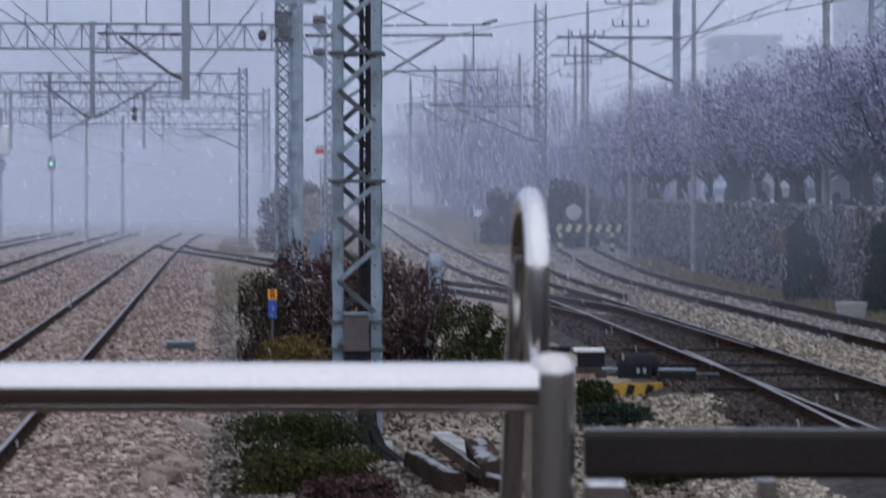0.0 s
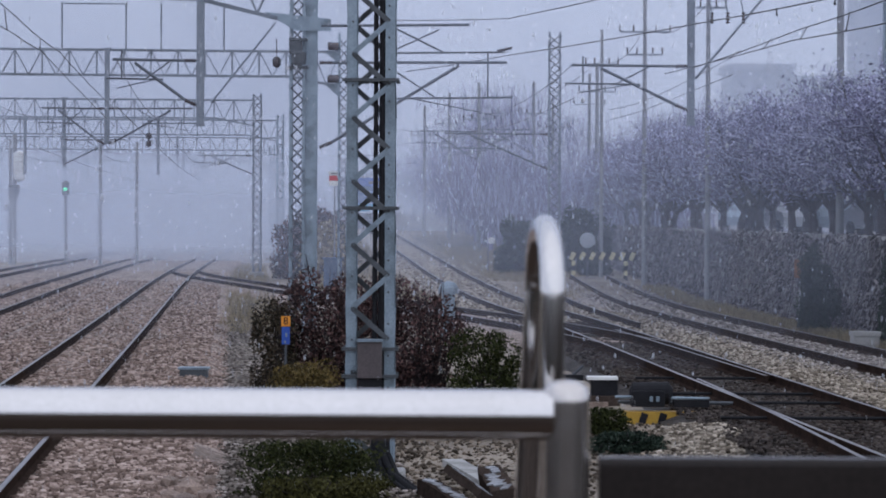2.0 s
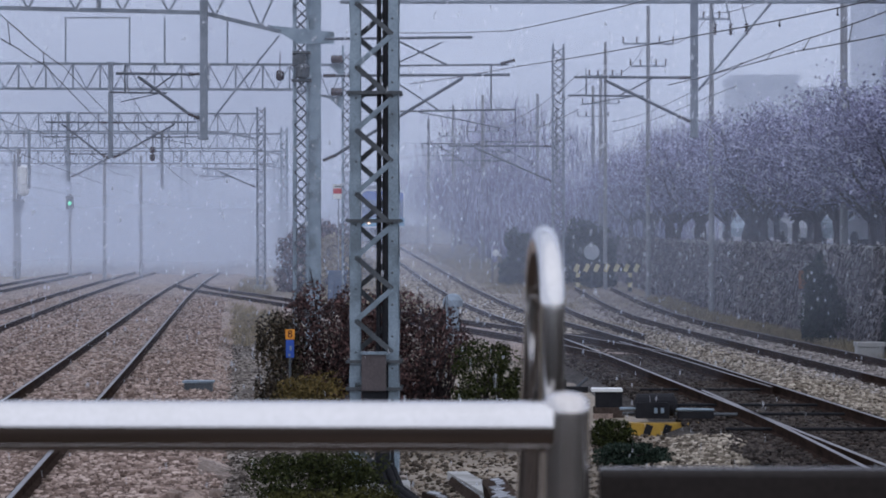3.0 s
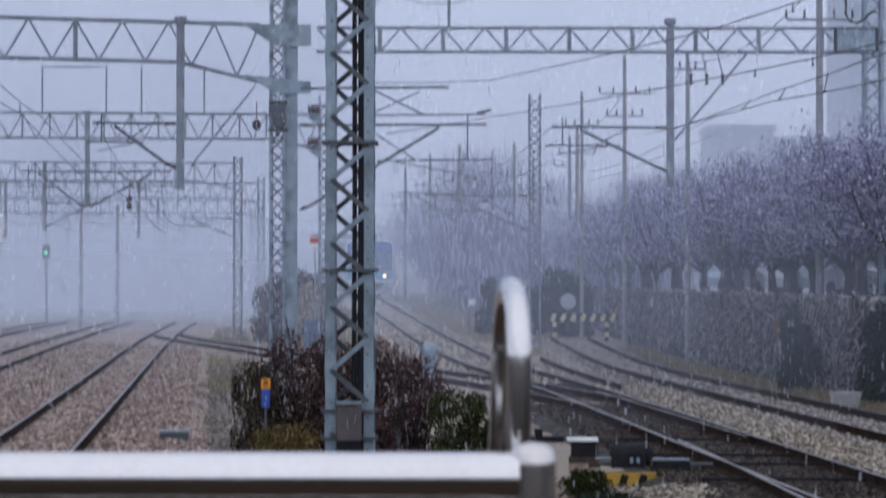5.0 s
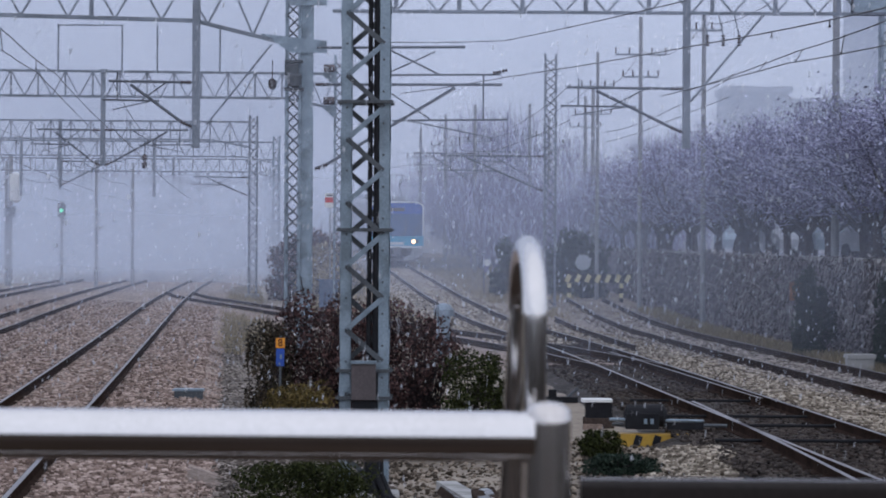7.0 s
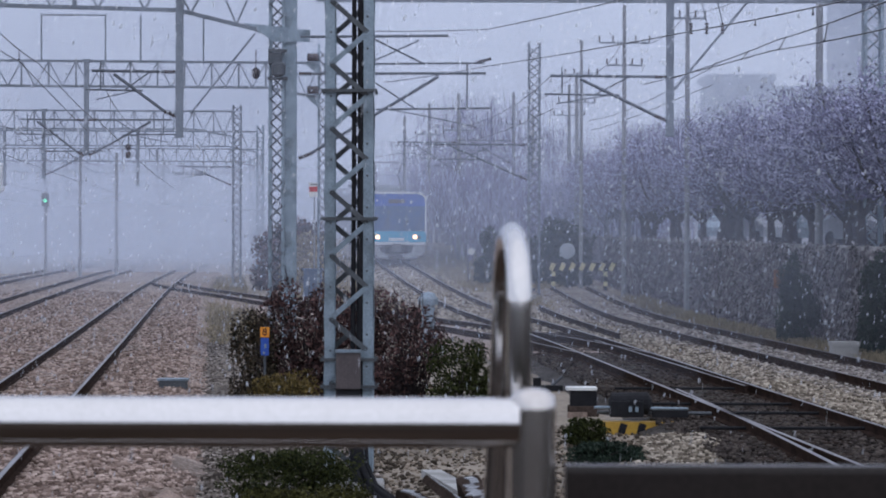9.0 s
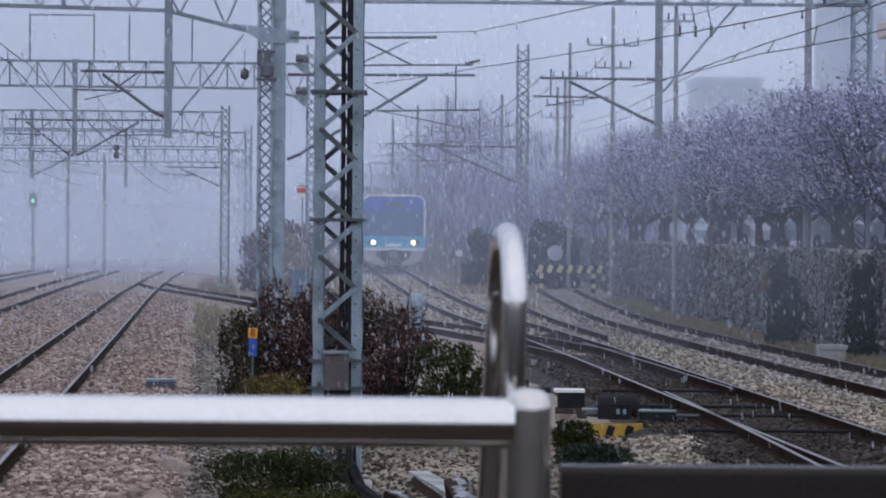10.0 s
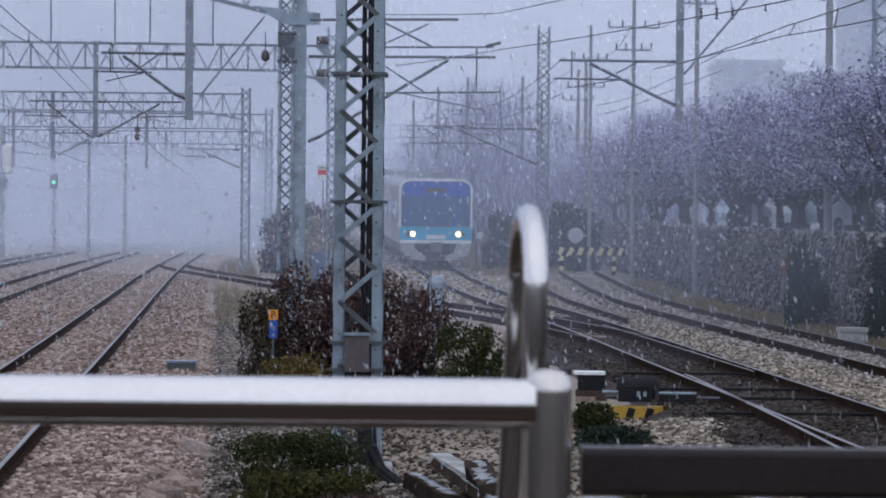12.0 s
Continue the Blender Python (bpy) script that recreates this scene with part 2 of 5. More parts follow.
M_FACADE_WARM = material("warm_facade", (0.42, 0.33, 0.27), (0.55, 0.44, 0.36), scale=0.3, fine=3, bump=0)
M_PANE = material("dark_pane", (0.06, 0.07, 0.09), (0.10, 0.11, 0.14), rough=0.2, bump=0)
M_SNOW = material("wet_snowflake", (0.42, 0.44, 0.48), (0.54, 0.56, 0.60), rough=0.7, bump=0)
L_RED = leaf_material("red_brown_leaves", (0.026, 0.019, 0.019), (0.15, 0.085, 0.08), 0.6, (0.062, 0.036, 0.035))
L_GREEN = leaf_material("dark_green_leaves", (0.008, 0.011, 0.005), (0.052, 0.060, 0.020))
L_OLIVE = leaf_material("olive_leaves", (0.04, 0.034, 0.014), (0.19, 0.135, 0.05))
L_BROWN = leaf_material("brown_green_leaves", (0.018, 0.016, 0.012), (0.10, 0.072, 0.05), 0.6, (0.045, 0.038, 0.026))
L_CREEPER = leaf_material("dead_creeper", (0.03, 0.027, 0.029), (0.40, 0.37, 0.37), 0.9, (0.12, 0.107, 0.115))
L_OLIVE_DARK = leaf_material("mossy_green_leaves", (0.014, 0.014, 0.006), (0.085, 0.080, 0.026))
L_FIR = leaf_material("evergreen_leaves", (0.010, 0.017, 0.013), (0.040, 0.058, 0.042))
# twig colour is lifted and blued to carry the haze before the trees
L_TWIG = leaf_material("haze_tinted_twigs", (0.055, 0.052, 0.085), (0.62, 0.63, 0.80), 0.9, (0.215, 0.20, 0.32))
L_GRASS = leaf_material("dry_grass", (0.12, 0.10, 0.06), (0.38, 0.31, 0.20), 0.9)


# ---------------------------------------------------------------- mesh tools
class Geo:
    """Collects points and faces."""

    def __init__(self):
        self.v, self.f = [], []

    def add(self, verts, faces):
        k = len(self.v)
        self.v.extend([tuple(p) for p in verts])
        self.f.extend([tuple(i + k for i in q) for q in faces])
        return self

    def box(self, c, s, turn=None):
        hx, hy, hz = s[0] / 2, s[1] / 2, s[2] / 2
        e = min(hx, hy, hz) * 0.12
        pts, faces = [], []
        # a box with chamfered uprights and rims
        ring = [(-hx + e, -hy), (hx - e, -hy), (hx, -hy + e), (hx, hy - e), (hx - e, hy), (-hx + e, hy), (-hx, hy - e), (-hx, -hy + e)]
        for z, q in ((-hz, 1 - e / hx * 0.5), (-hz + e, 1), (hz - e, 1), (hz, 1 - e / hx * 0.5)):
            pts += [(x * q, y * q, z) for x, y in ring]
        for k in range(3):
            faces += [(k * 8 + i, k * 8 + (i + 1) % 8, k * 8 + 8 + (i + 1) % 8, k * 8 + 8 + i) for i in range(8)]
        faces += [tuple(range(7, -1, -1)), tuple(range(24, 32))]
        m = turn.to_3x3() if turn else None
        return self.add([(m @ Vector(p) if m else Vector(p)) + Vector(c) for p in pts], faces)

    def bar(self, p, q, w, h=None):
        """A straight bar of rectangular section from p to q."""
        p, q = Vector(p), Vector(q)
        h = h or w
        d = (q - p).normalized()
        side = d.cross(Vector((0, 1, 0)) if abs(d.y) < 0.9 else Vector((1, 0, 0))).normalized()
        up = side.cross(d).normalized()
        pts = [e + side * a * w / 2 + up * b * h / 2 for e in (p, q) for a, b in ((-1, -1), (1, -1), (1, 1), (-1, 1))]
        return self.add(pts, [(0, 1, 5, 4), (1, 2, 6, 5), (2, 3, 7, 6), (3, 0, 4, 7), (3, 2, 1, 0), (4, 5, 6, 7)])

    def tube(self, pts, r, n=8, r_end=None):
        pts = [Vector(p) for p in pts]
        k, verts, faces = len(pts), [], []
        for i, p in enumerate(pts):
            d = (pts[min(i + 1, k - 1)] - pts[max(i - 1, 0)]).normalized()
            a = d.orthogonal().normalized() if i == 0 else (a - d * a.dot(d)).normalized()
            b = d.cross(a)
            rr = r if r_end is None else r + (r_end - r) * i / (k - 1)
            verts += [p + (a * math.cos(u) + b * math.sin(u)) * rr for u in (2 * math.pi * j / n for j in range(n))]
        for i in range(k - 1):
            faces += [(i * n + j, i * n + (j + 1) % n, (i + 1) * n + (j + 1) % n, (i + 1) * n + j) for j in range(n)]
        # the caps have points of their own, so that the sides shade straight to the end
        faces += [tuple(range(k * n + n - 1, k * n - 1, -1)), tuple(range(k * n + n, k * n + 2 * n))]
        return self.add(verts + verts[:n] + verts[(k - 1) * n:k * n], faces)

    def lathe(self, profile, c=(0, 0, 0), n=16, axis="z"):
        verts, faces = [], []
        for r, h in profile:
            for j in range(n):
                u = 2 * math.pi * j / n
                p = (r * math.cos(u), r * math.sin(u), h)
                p = p if axis == "z" else ((h, p[0], p[1]) if axis == "x" else (p[0], h, p[1]))
                verts.append(Vector(p) + Vector(c))
        k = len(profile)
        for i in range(k - 1):
            faces += [(i * n + j, i * n + (j + 1) % n, (i + 1) * n + (j + 1) % n, (i + 1) * n + j) for j in range(n)]
        # the caps have points of their own, so that the sides shade straight to the end
        faces += [tuple(range(k * n + n - 1, k * n - 1, -1)), tuple(range(k * n + n, k * n + 2 * n))]
        return self.add(verts + verts[:n] + verts[(k - 1) * n:k * n], faces)

    def mesh(self, name, mat, smooth=False):
        me = bpy.data.meshes.new(name)
        me.from_pydata(self.v, [], self.f)
        me.materials.append(mat)
        if smooth:
            me.polygons.foreach_set("use_smooth", [len(q) == 4 for q in self.f])
        me.update()
        return me


def part(name, geo, mat, parent, label="", smooth=False, at=None):
    ob = new(name, geo if isinstance(geo, bpy.types.Mesh) else geo.mesh(name, mat, smooth))
    ob.parent = parent
    if at is not None:
        ob.matrix_basis = at
    if label:
        ob["label"] = label
    return ob


def thing(name, label, category, m=None, group="", kind=""):
    ob = tagged(new(name), label, category, group, kind)
    if m is not None:
        ob.matrix_basis = m
    return ob


def solid(name, geo, mat, label, category, group="", kind="", smooth=False, m=None):
    ob = tagged(new(name, geo.mesh(name, mat, smooth)), label, category, group, kind)
    if m is not None:
        ob.matrix_basis = m
    return ob


def soup(verts, tris, mat, name):
    """A mesh from numpy arrays."""
    me = bpy.data.meshes.new(name)
    me.vertices.add(len(verts))
    me.vertices.foreach_set("co", np.asarray(verts, np.float32).ravel())
    k = tris.shape[1]
    me.loops.add(tris.size)
    me.loops.foreach_set("vertex_index", tris.astype(np.int32).ravel())
    me.polygons.add(len(tris))
    me.polygons.foreach_set("loop_start", np.arange(0, tris.size, k, dtype=np.int32))
    me.polygons.foreach_set("loop_total", np.full(len(tris), k, np.int32))
    me.materials.append(mat)
    me.update(calc_edges=True)
    me.validate()
    return me


# ---------------------------------------------------------------- lie of the land
def smooth(u):
    u = min(1.0, max(0.0, u))
    return u * u * (3 - 2 * u)


def lerp_line(table, y):
    """Smooth line through (y, x) rows."""
    if y <= table[0][0]:
        (a, p), (b, q) = table[0], table[1]
    elif y >= table[-1][0]:
        (a, p), (b, q) = table[-2], table[-1]
    else:
        for (a, p), (b, q) in zip(table, table[1:]):
            if a <= y <= b:
                break
    return p + (q - p) * (y - a) / (b - a)


def eased(table, y, reach=8.0):
    return sum(lerp_line(table, y + reach * k / 4) for k in range(-4, 5)) / 9


BRANCH = [(0, 6.6), (35.5, 4.86), (49.7, 4.17), (60.9, 3.66), (81.3, 2.5), (100, 1.0), (118.7, -0.43), (132, -1.25), (140, -1.78), (167, -3.5), (176, -4.1), (230, -7.6), (420, -19.0)]
SIDING = [(0, 10.3), (30, 8.9), (53, 7.8), (70.5, 7.0), (84, 6.45), (118, 5.5)]
CROSSOVER = [(56, 4.05), (62, 3.35), (68, 2.5), (74.5, 1.5), (80, 0.3), (100, -3.9), (119, -7.9), (136, -11.6), (146, -13.7), (156, -15.2), (168, -16.3)]


def main_x(y, offset=0.0):
    return -3.0 - 0.0797 * y + 0.00009 * max(0.0, y - 110) ** 2 + offset


def west_z(y):
    r = min(y, 300) - 60
    return 0.0026 * (r if r > 20 else (0 if r < -20 else (r + 20) ** 2 / 80))


def east_z(y):
    y = min(y, 300)
    r = y - 95
    return 0.2 + 0.0232 * (r if r > 12 else (0 if r < -12 else (r + 12) ** 2 / 48))


def side(x, y):
    edge = eased(BRANCH, y) - 2.4
    return smooth((x - edge + 3.0) / 3.0)


def rail_z(x, y):
    k = side(x, y)
    return west_z(y) * (1 - k) + east_z(y) * k


def ground_z(x, y):
    return rail_z(x, y) - 0.34


ys = list(np.arange(-30, 60, 1.5)) + list(np.arange(60, 260, 2.5)) + [260, 275, 300, 340, 400, 500, 700, 1000, 1600, 2600, 4500]
xs = [-3000, -1200, -500, -200, -100, -60] + list(np.arange(-40, 30, 0.8)) + [30, 40, 60, 100, 200, 500, 1200, 3000]
g = Geo()
g.v = [(x, y, ground_z(x, y) + (0.05 * noise.noise((x * 0.4, y * 0.4, 0)) if abs(x) < 50 else 0)) for y in ys for x in xs]
nx = len(xs)
g.f = [(j * nx + i, j * nx + i + 1, (j + 1) * nx + i + 1, (j + 1) * nx + i) for j in range(len(ys) - 1) for i in range(nx - 1)]
solid("ground", g, M_SOIL, "brown winter soil with dry weeds beside the tracks", "ground", kind="structure", smooth=True)


def bed(name, line, y0, y1, left, right, mat, label, lift=0.0):
    """A ballast bed along a line, flat on top with sloping shoulders."""
    rows = list(np.arange(y0, min(y1, 130), 1.0)) + list(np.arange(max(y0, 130), y1 + 0.1, 4.0))
    b = Geo()
    prof = [(left - 0.5, -0.37), (left, -0.19), (left * 0.5 + right * 0.5 - 0.2, -0.165), (right, -0.19), (right + 0.5, -0.37)]
    for y in rows:
        c = line(y)
        z = rail_z(c, y)
        for dx, dz in prof:
            w = 0 if dx == prof[2][0] else 0.22 * noise.noise((math.copysign(3, dx - prof[2][0]), y * 0.3, 4.0)) + 0.12 * noise.noise((dx, y * 1.1, 2.0))
            b.v.append((c + dx + w, y, z + dz + lift + 0.02 * noise.noise((dx * 2, y * 0.8, 1.0))))
    b.f = [(j * 5 + i, j * 5 + i + 1, j * 5 + 6 + i, j * 5 + 5 + i) for j in range(len(rows) - 1) for i in range(4)]
    return solid(name, b, mat, label, "ballast", kind="structure", smooth=True)


bed("ballast_bed", lambda y: main_x(y), 12, 260, -2.6, 2.5, M_BALLAST, "pinkish beige crushed stone bed of the main line")
bed("ballast_bed", lambda y: main_x(y, -4.8), 12, 260, -2.1, 1.9, M_BALLAST, "beige crushed stone bed of the second line", 0.004)
bed("ballast_bed", lambda y: main_x(y, -9.6), 40, 260, -2.2, 2.2, M_BALLAST, "beige crushed stone bed of the outer line", -0.004)
bed("ballast_bed", lambda y: eased(BRANCH, y), 12, 78, -1.5, 1.25, M_BALLAST_DARK, "dark oily stone bed of the branch line", 0.008)
bed("gravel_path", lambda y: main_x(y) + 3.75, 14, 108, -1.25, 1.2, M_GRAVEL, "trodden grey gravel path between main line and shrubs", -0.135)
bed("ballast_bed", lambda y: eased(BRANCH, y), 78, 300, -1.6, 1.5, M_BALLAST_PALE, "pale beige stone bed of the branch line", 0.008)
bed("ballast_bed", lambda y: eased(BRANCH, y) + 2.0, 12, 115, -0.6, 0.75, M_BALLAST_PALE, "pale crushed stone strip between branch and siding", 0.0)
bed("ballast_bed", lambda y: eased(SIDING, y), 12, 119, -1.35, 1.35, M_BALLAST_MID, "dull weedy stone bed of the siding", 0.012)
bed("ballast_bed", lambda y: eased(CROSSOVER, y), 62, 150, -1.6, 1.5, M_BALLAST, "crushed stone bed of the crossover", 0.016)

# ---------------------------------------------------------------- tracks
RAIL = [(-0.07, -0.165), (-0.07, -0.15), (-0.012, -0.125), (-0.012, -0.045), (-0.036, -0.035), (-0.036, -0.004), (0.036, -0.004), (0.036, -0.035), (0.012, -0.045), (0.012, -0.125), (0.07, -0.15), (0.07, -0.165)]


def rail(parent, line, y0, y1, step=1.5, head=None):
    rows = list(np.arange(y0, y1 + 0.01, step))
    foot, top = Geo(), Geo()
    for y in rows:
        x = line(y)
        z = rail_z(x, y)
        foot.v += [(x + a, y, z + b) for a, b in RAIL]
        top.v += [(x - 0.030, y, z - 0.004), (x - 0.022, y, z), (x + 0.022, y, z), (x + 0.030, y, z - 0.004)]
    k = len(RAIL)
    foot.f = [(j * k + i, j * k + (i + 1) % k, (j + 1) * k + (i + 1) % k, (j + 1) * k + i) for j in range(len(rows) - 1) for i in range(k)]
    foot.f += [tuple(range(k - 1, -1, -1)), tuple(range((len(rows) - 1) * k, len(rows) * k))]
    top.f = [(j * 4 + i, j * 4 + i + 1, (j + 1) * 4 + i + 1, (j + 1) * 4 + i) for j in range(len(rows) - 1) for i in range(3)]
    r = part("rail", foot, M_RUST, parent)
    part("rail_head", top, head or M_RAIL_TOP, r, "worn wet running surface")


def track(label, line, y0, y1, step=1.5, head=None):
    t = thing("railway_track", label, "railway track", kind="structure")
    for o in (-0.752, 0.752):
        rail(t, lambda y: line(y) + o, y0, y1, step, head)
    return t


track("rusty steel rails of the main line in ballast", lambda y: main_x(y), 12, 262, 3, M_RAIL_TOP)
track("rusty steel rails of the second line in ballast", lambda y: main_x(y, -4.8), 12, 262, 3, M_RAIL_DULL)
track("rusty steel rails of the outer line in ballast", lambda y: main_x(y, -9.6), 40, 262, 3, M_RAIL_DULL)
branch_track = track("curving branch line rails with dark timber sleepers", lambda y: eased(BRANCH, y), 12, 300, 1.5, M_RAIL_TOP)
siding_track = track("dull siding rails ending at a striped barrier", lambda y: eased(SIDING, y), 12, 117, 1.5, M_RAIL_DULL)
track("crossover rails linking branch and main line", lambda y: eased(CROSSOVER, y), 58, 160, 1.5, M_RAIL_DULL)
turnout = thing("turnout_rails", "bright closure rails of a turnout in the branch line", "railway track", kind="structure")
rail(turnout, lambda y: eased(BRANCH, y) - 0.752 - 0.16 * max(0, (46 - y) / 10) ** 1.6 + 0.12, 26, 45)
rail(turnout, lambda y: eased(BRANCH, y) + 0.60 - 0.1 * max(0, (y - 45) / 10), 45, 66, 1.5, M_RAIL_DULL)
rail(turnout, lambda y: 3.55 + (99.9 - y) * 0.0384, 71, 99, 1.5, M_RAIL_DULL)

# ---------------------------------------------------------------- masts and gantries
def lattice_mast(label, x, y, z0, z1, width, depth, leg, pitch, fine=True, mat=None, lace_mat=None, group="lattice masts", dark_lace=False):
    """Four angle legs laced with flat bars on each face."""
    mat, lace_mat = mat or M_GALV, lace_mat or M_GALV
    m = thing("lattice_mast", label, "mast", pose(x, y, z0), group)
    h = z1 - z0
    w, d = width / 2, depth / 2
    for sx in (-1, 1):
        for sy in (-1, 1):
            q = Geo()
            q.box((sx * (w - leg / 2), sy * d, h / 2), (leg, 0.012, h))
            q.box((sx * (w - 0.006), sy * (d - leg / 2), h / 2), (0.012, leg, h))
            part("leg", q, mat, m)
    n = int(h / pitch)
    faces = []
    inner = w - leg * 0.6
    for sy in (-1, 1):
        faces.append([((-inner, sy * (d + 0.008), 0), (inner, sy * (d + 0.008), pitch)), ((inner, sy * (d + 0.008), 0), (-inner, sy * (d + 0.008), pitch))])
    for sx in (-1, 1):
        faces.append([((sx * (w + 0.006), -d * 0.8, 0), (sx * (w + 0.006), d * 0.8, pitch)), ((sx * (w + 0.006), d * 0.8, 0), (sx * (w + 0.006), -d * 0.8, pitch))])
    for fi, pair in enumerate(faces):
        if fine:
            # rear bars get the dark steel: shade inside the mast put into colour
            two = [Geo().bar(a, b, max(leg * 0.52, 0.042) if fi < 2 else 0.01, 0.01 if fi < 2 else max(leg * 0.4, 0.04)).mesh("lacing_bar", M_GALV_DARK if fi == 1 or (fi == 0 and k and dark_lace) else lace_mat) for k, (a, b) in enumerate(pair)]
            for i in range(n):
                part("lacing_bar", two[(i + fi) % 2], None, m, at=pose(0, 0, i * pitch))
        else:
            q = Geo()
            for i in range(n):
                a, b = pair[(i + fi) % 2]
                up = Vector((0, 0, i * pitch))
                q.bar(Vector(a) + up, Vector(b) + up, leg * 0.42, 0.012)
            part("lacing", q, lace_mat, m)
    part("footing", Geo().box((0, 0, 0.05), (width + 0.25, depth + 0.25, 0.5)), M_CONCRETE, m)
    return m


def truss(parent, x0, x1, y0, y1, top, low, bay, chord=0.09, haunch=0.0, every=2):
    """A flat lattice girder with upright posts and W diagonals; haunch lowers the bottom chord towards x1."""
    n = 2 * max(2, round(abs(x1 - x0) / bay))

    def place(u, z):
        return Vector((x0 + (x1 - x0) * u, y0 + (y1 - y0) * u, z))

    part("top_chord", Geo().bar(place(0, top), place(1, top), chord, chord), M_STEEL, parent)
    if haunch:
        k = 1 - 2.0 / abs(x1 - x0)
        part("bottom_chord", Geo().bar(place(0, low), place(k, low), chord, chord), M_STEEL, parent)
        part("bottom_chord", Geo().bar(place(k, low), place(1, low - haunch), chord, chord), M_STEEL, parent)
    else:
        part("bottom_chord", Geo().bar(place(0, low), place(1, low), chord, chord), M_STEEL, parent)
    def floor_z(u):
        k = 1 - 2.0 / abs(x1 - x0)
        return low - (haunch * (u - k) / (1 - k) if haunch and u > k else 0)

    for i in range(n):
        a, b = i / n, (i + 1) / n
        part("diagonal", Geo().bar(place(a, top), place(b, floor_z(b)), 0.05, 0.05) if i % 2 == 0 else Geo().bar(place(a, floor_z(a)), place(b, top), 0.05, 0.05), M_STEEL, parent)
        if i % every == every - 1 and i < n - 1:
            part("post", Geo().bar(place(b, top), place(b, floor_z(b)), 0.11 if every > 2 else 0.07, 0.06), M_STEEL, parent)


def drop_post(parent, x, y, z0, z1, w=0.19):
    q = Geo().box((x, y, (z0 + z1) / 2), (w, 0.16, z1 - z0)).box((x, y, z1 - 0.05), (w + 0.1, 0.24, 0.14)).box((x, y, z0 + 0.03), (w + 0.04, 0.2, 0.05))
    return part("drop_post", q, M_STEEL, parent)


def insulator(parent, p, q, r=0.07, discs=5):
    """Ribbed porcelain on a rod from p to q."""
    p, q = Vector(p), Vector(q)
    prof, ln = [], (q - p).length
    for i in range(discs):
        a = ln * (i + 0.1) / discs
        prof += [(r * 0.45, a), (r, a + ln * 0.3 / discs), (r * 0.45, a + ln * 0.6 / discs)]
    gq = Geo().lathe(prof, n=10)
    turn = (q - p).to_track_quat("Z", "Y").to_matrix()
    gq.v = [tuple(turn @ Vector(v) + p) for v in gq.v]
    return part("insulator", gq, M_INSUL, parent, "brown porcelain insulator", smooth=True)


def cantilever(label, x, y, z_top, z_low, reach, extra=0.6):
    """Catenary bracket: two level tubes, a strut, a brace and a steady arm with insulators; reach < 0 goes left."""
    c = thing("catenary_bracket", label, "catenary bracket", pose(x, y, 0), "catenary brackets")
    s = 1 if reach > 0 else -1
    dz = z_top - z_low
    part("top_tube", Geo().tube([(s * 0.35, 0, z_top), (reach, 0, z_top + 0.02)], 0.035), M_BRACKET, c)
    part("strut", Geo().tube([(s * 0.35, 0, z_low + 0.12), (reach * 0.75, 0, z_top - 0.06)], 0.04), M_BRACKET, c)
    part("steady_tube", Geo().tube([(reach * 0.42, 0, z_top - dz * 0.42), (reach + s * 0.15, 0, z_top - dz * 0.40)], 0.025), M_BRACKET, c)
    part("brace", Geo().tube([(reach * 0.35, 0, z_top - 0.02), (reach * 0.62, 0, z_top - dz * 0.40)], 0.02), M_BRACKET, c)
    part("steady_arm", Geo().tube([(reach * 0.5, 0, z_top - dz * 0.42), (reach * 0.8, 0, z_top - dz * 0.55), (reach * 0.95, 0, z_top - dz * 0.62)], 0.015), M_BRACKET, c)
    part("hanger", Geo().tube([(reach * 0.9, 0, z_top + 0.25), (reach * 0.9, 0, z_top - dz * 0.40)], 0.02), M_BRACKET, c)
    insulator(c, (s * 0.06, 0, z_top), (s * 0.4, 0, z_top))
    insulator(c, (s * 0.06, 0, z_low), (s * 0.4, 0, z_low + 0.14))
    return c


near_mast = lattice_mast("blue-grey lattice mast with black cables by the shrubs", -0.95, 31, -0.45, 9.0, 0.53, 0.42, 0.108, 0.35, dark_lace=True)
for z in (1.35, 1.65, 3.20, 4.61):
    for sy in (-1, 1):
        part("cable_clamp", Geo().bar((-0.31, sy * 0.245, z), (0.31, sy * 0.245, z), 0.035, 0.05), M_GALV_DARK, near_mast, "dark clamping bar")
for dx, r in ((0.045, 0.026), (0.125, 0.042), (0.185, 0.03)):
    part("cable", Geo().tube([(dx, -0.17, 9.2), (dx + 0.01, -0.17, 4.0), (dx, -0.18, 1.2), (dx + 0.02, -0.2, 0.5), (dx + 0.12, -0.35, 0.28), (dx + 0.42, -0.8, 0.1)], r, 8), M_BLACK, near_mast, "black cable down the mast", True)
bolt = Geo().lathe([(0.013, 0.0), (0.013, -0.01), (0.006, -0.014)], (0, 0, 0), 8, "y").mesh("bolt", M_GALV_DARK)
for i in range(26):
    for sx in (-0.2, 0.2):
        part("bolt", bolt, None, near_mast, at=pose(sx, -0.217, 0.35 * i + (0.0 if sx < 0 else 0.175)))
box_part = part("junction_box", Geo().box((0.0, -0.26, 1.53), (0.27, 0.14, 0.40)), M_BROWN, near_mast, "dark brown steel junction box")
part("lid", Geo().box((0.0, -0.27, 1.745), (0.29, 0.17, 0.03)), M_GALV, box_part)
part("bracket", Geo().box((0.0, -0.25, 1.27), (0.26, 0.1, 0.1)), M_BLACK, near_mast)
part("cable_tray", Geo().tube([(0.1, -0.15, 1.2), (0.1, -0.18, 0.4), (0.14, -0.22, 0.1)], 0.09, 10), M_BLACK, near_mast, "black cable sheath", True)

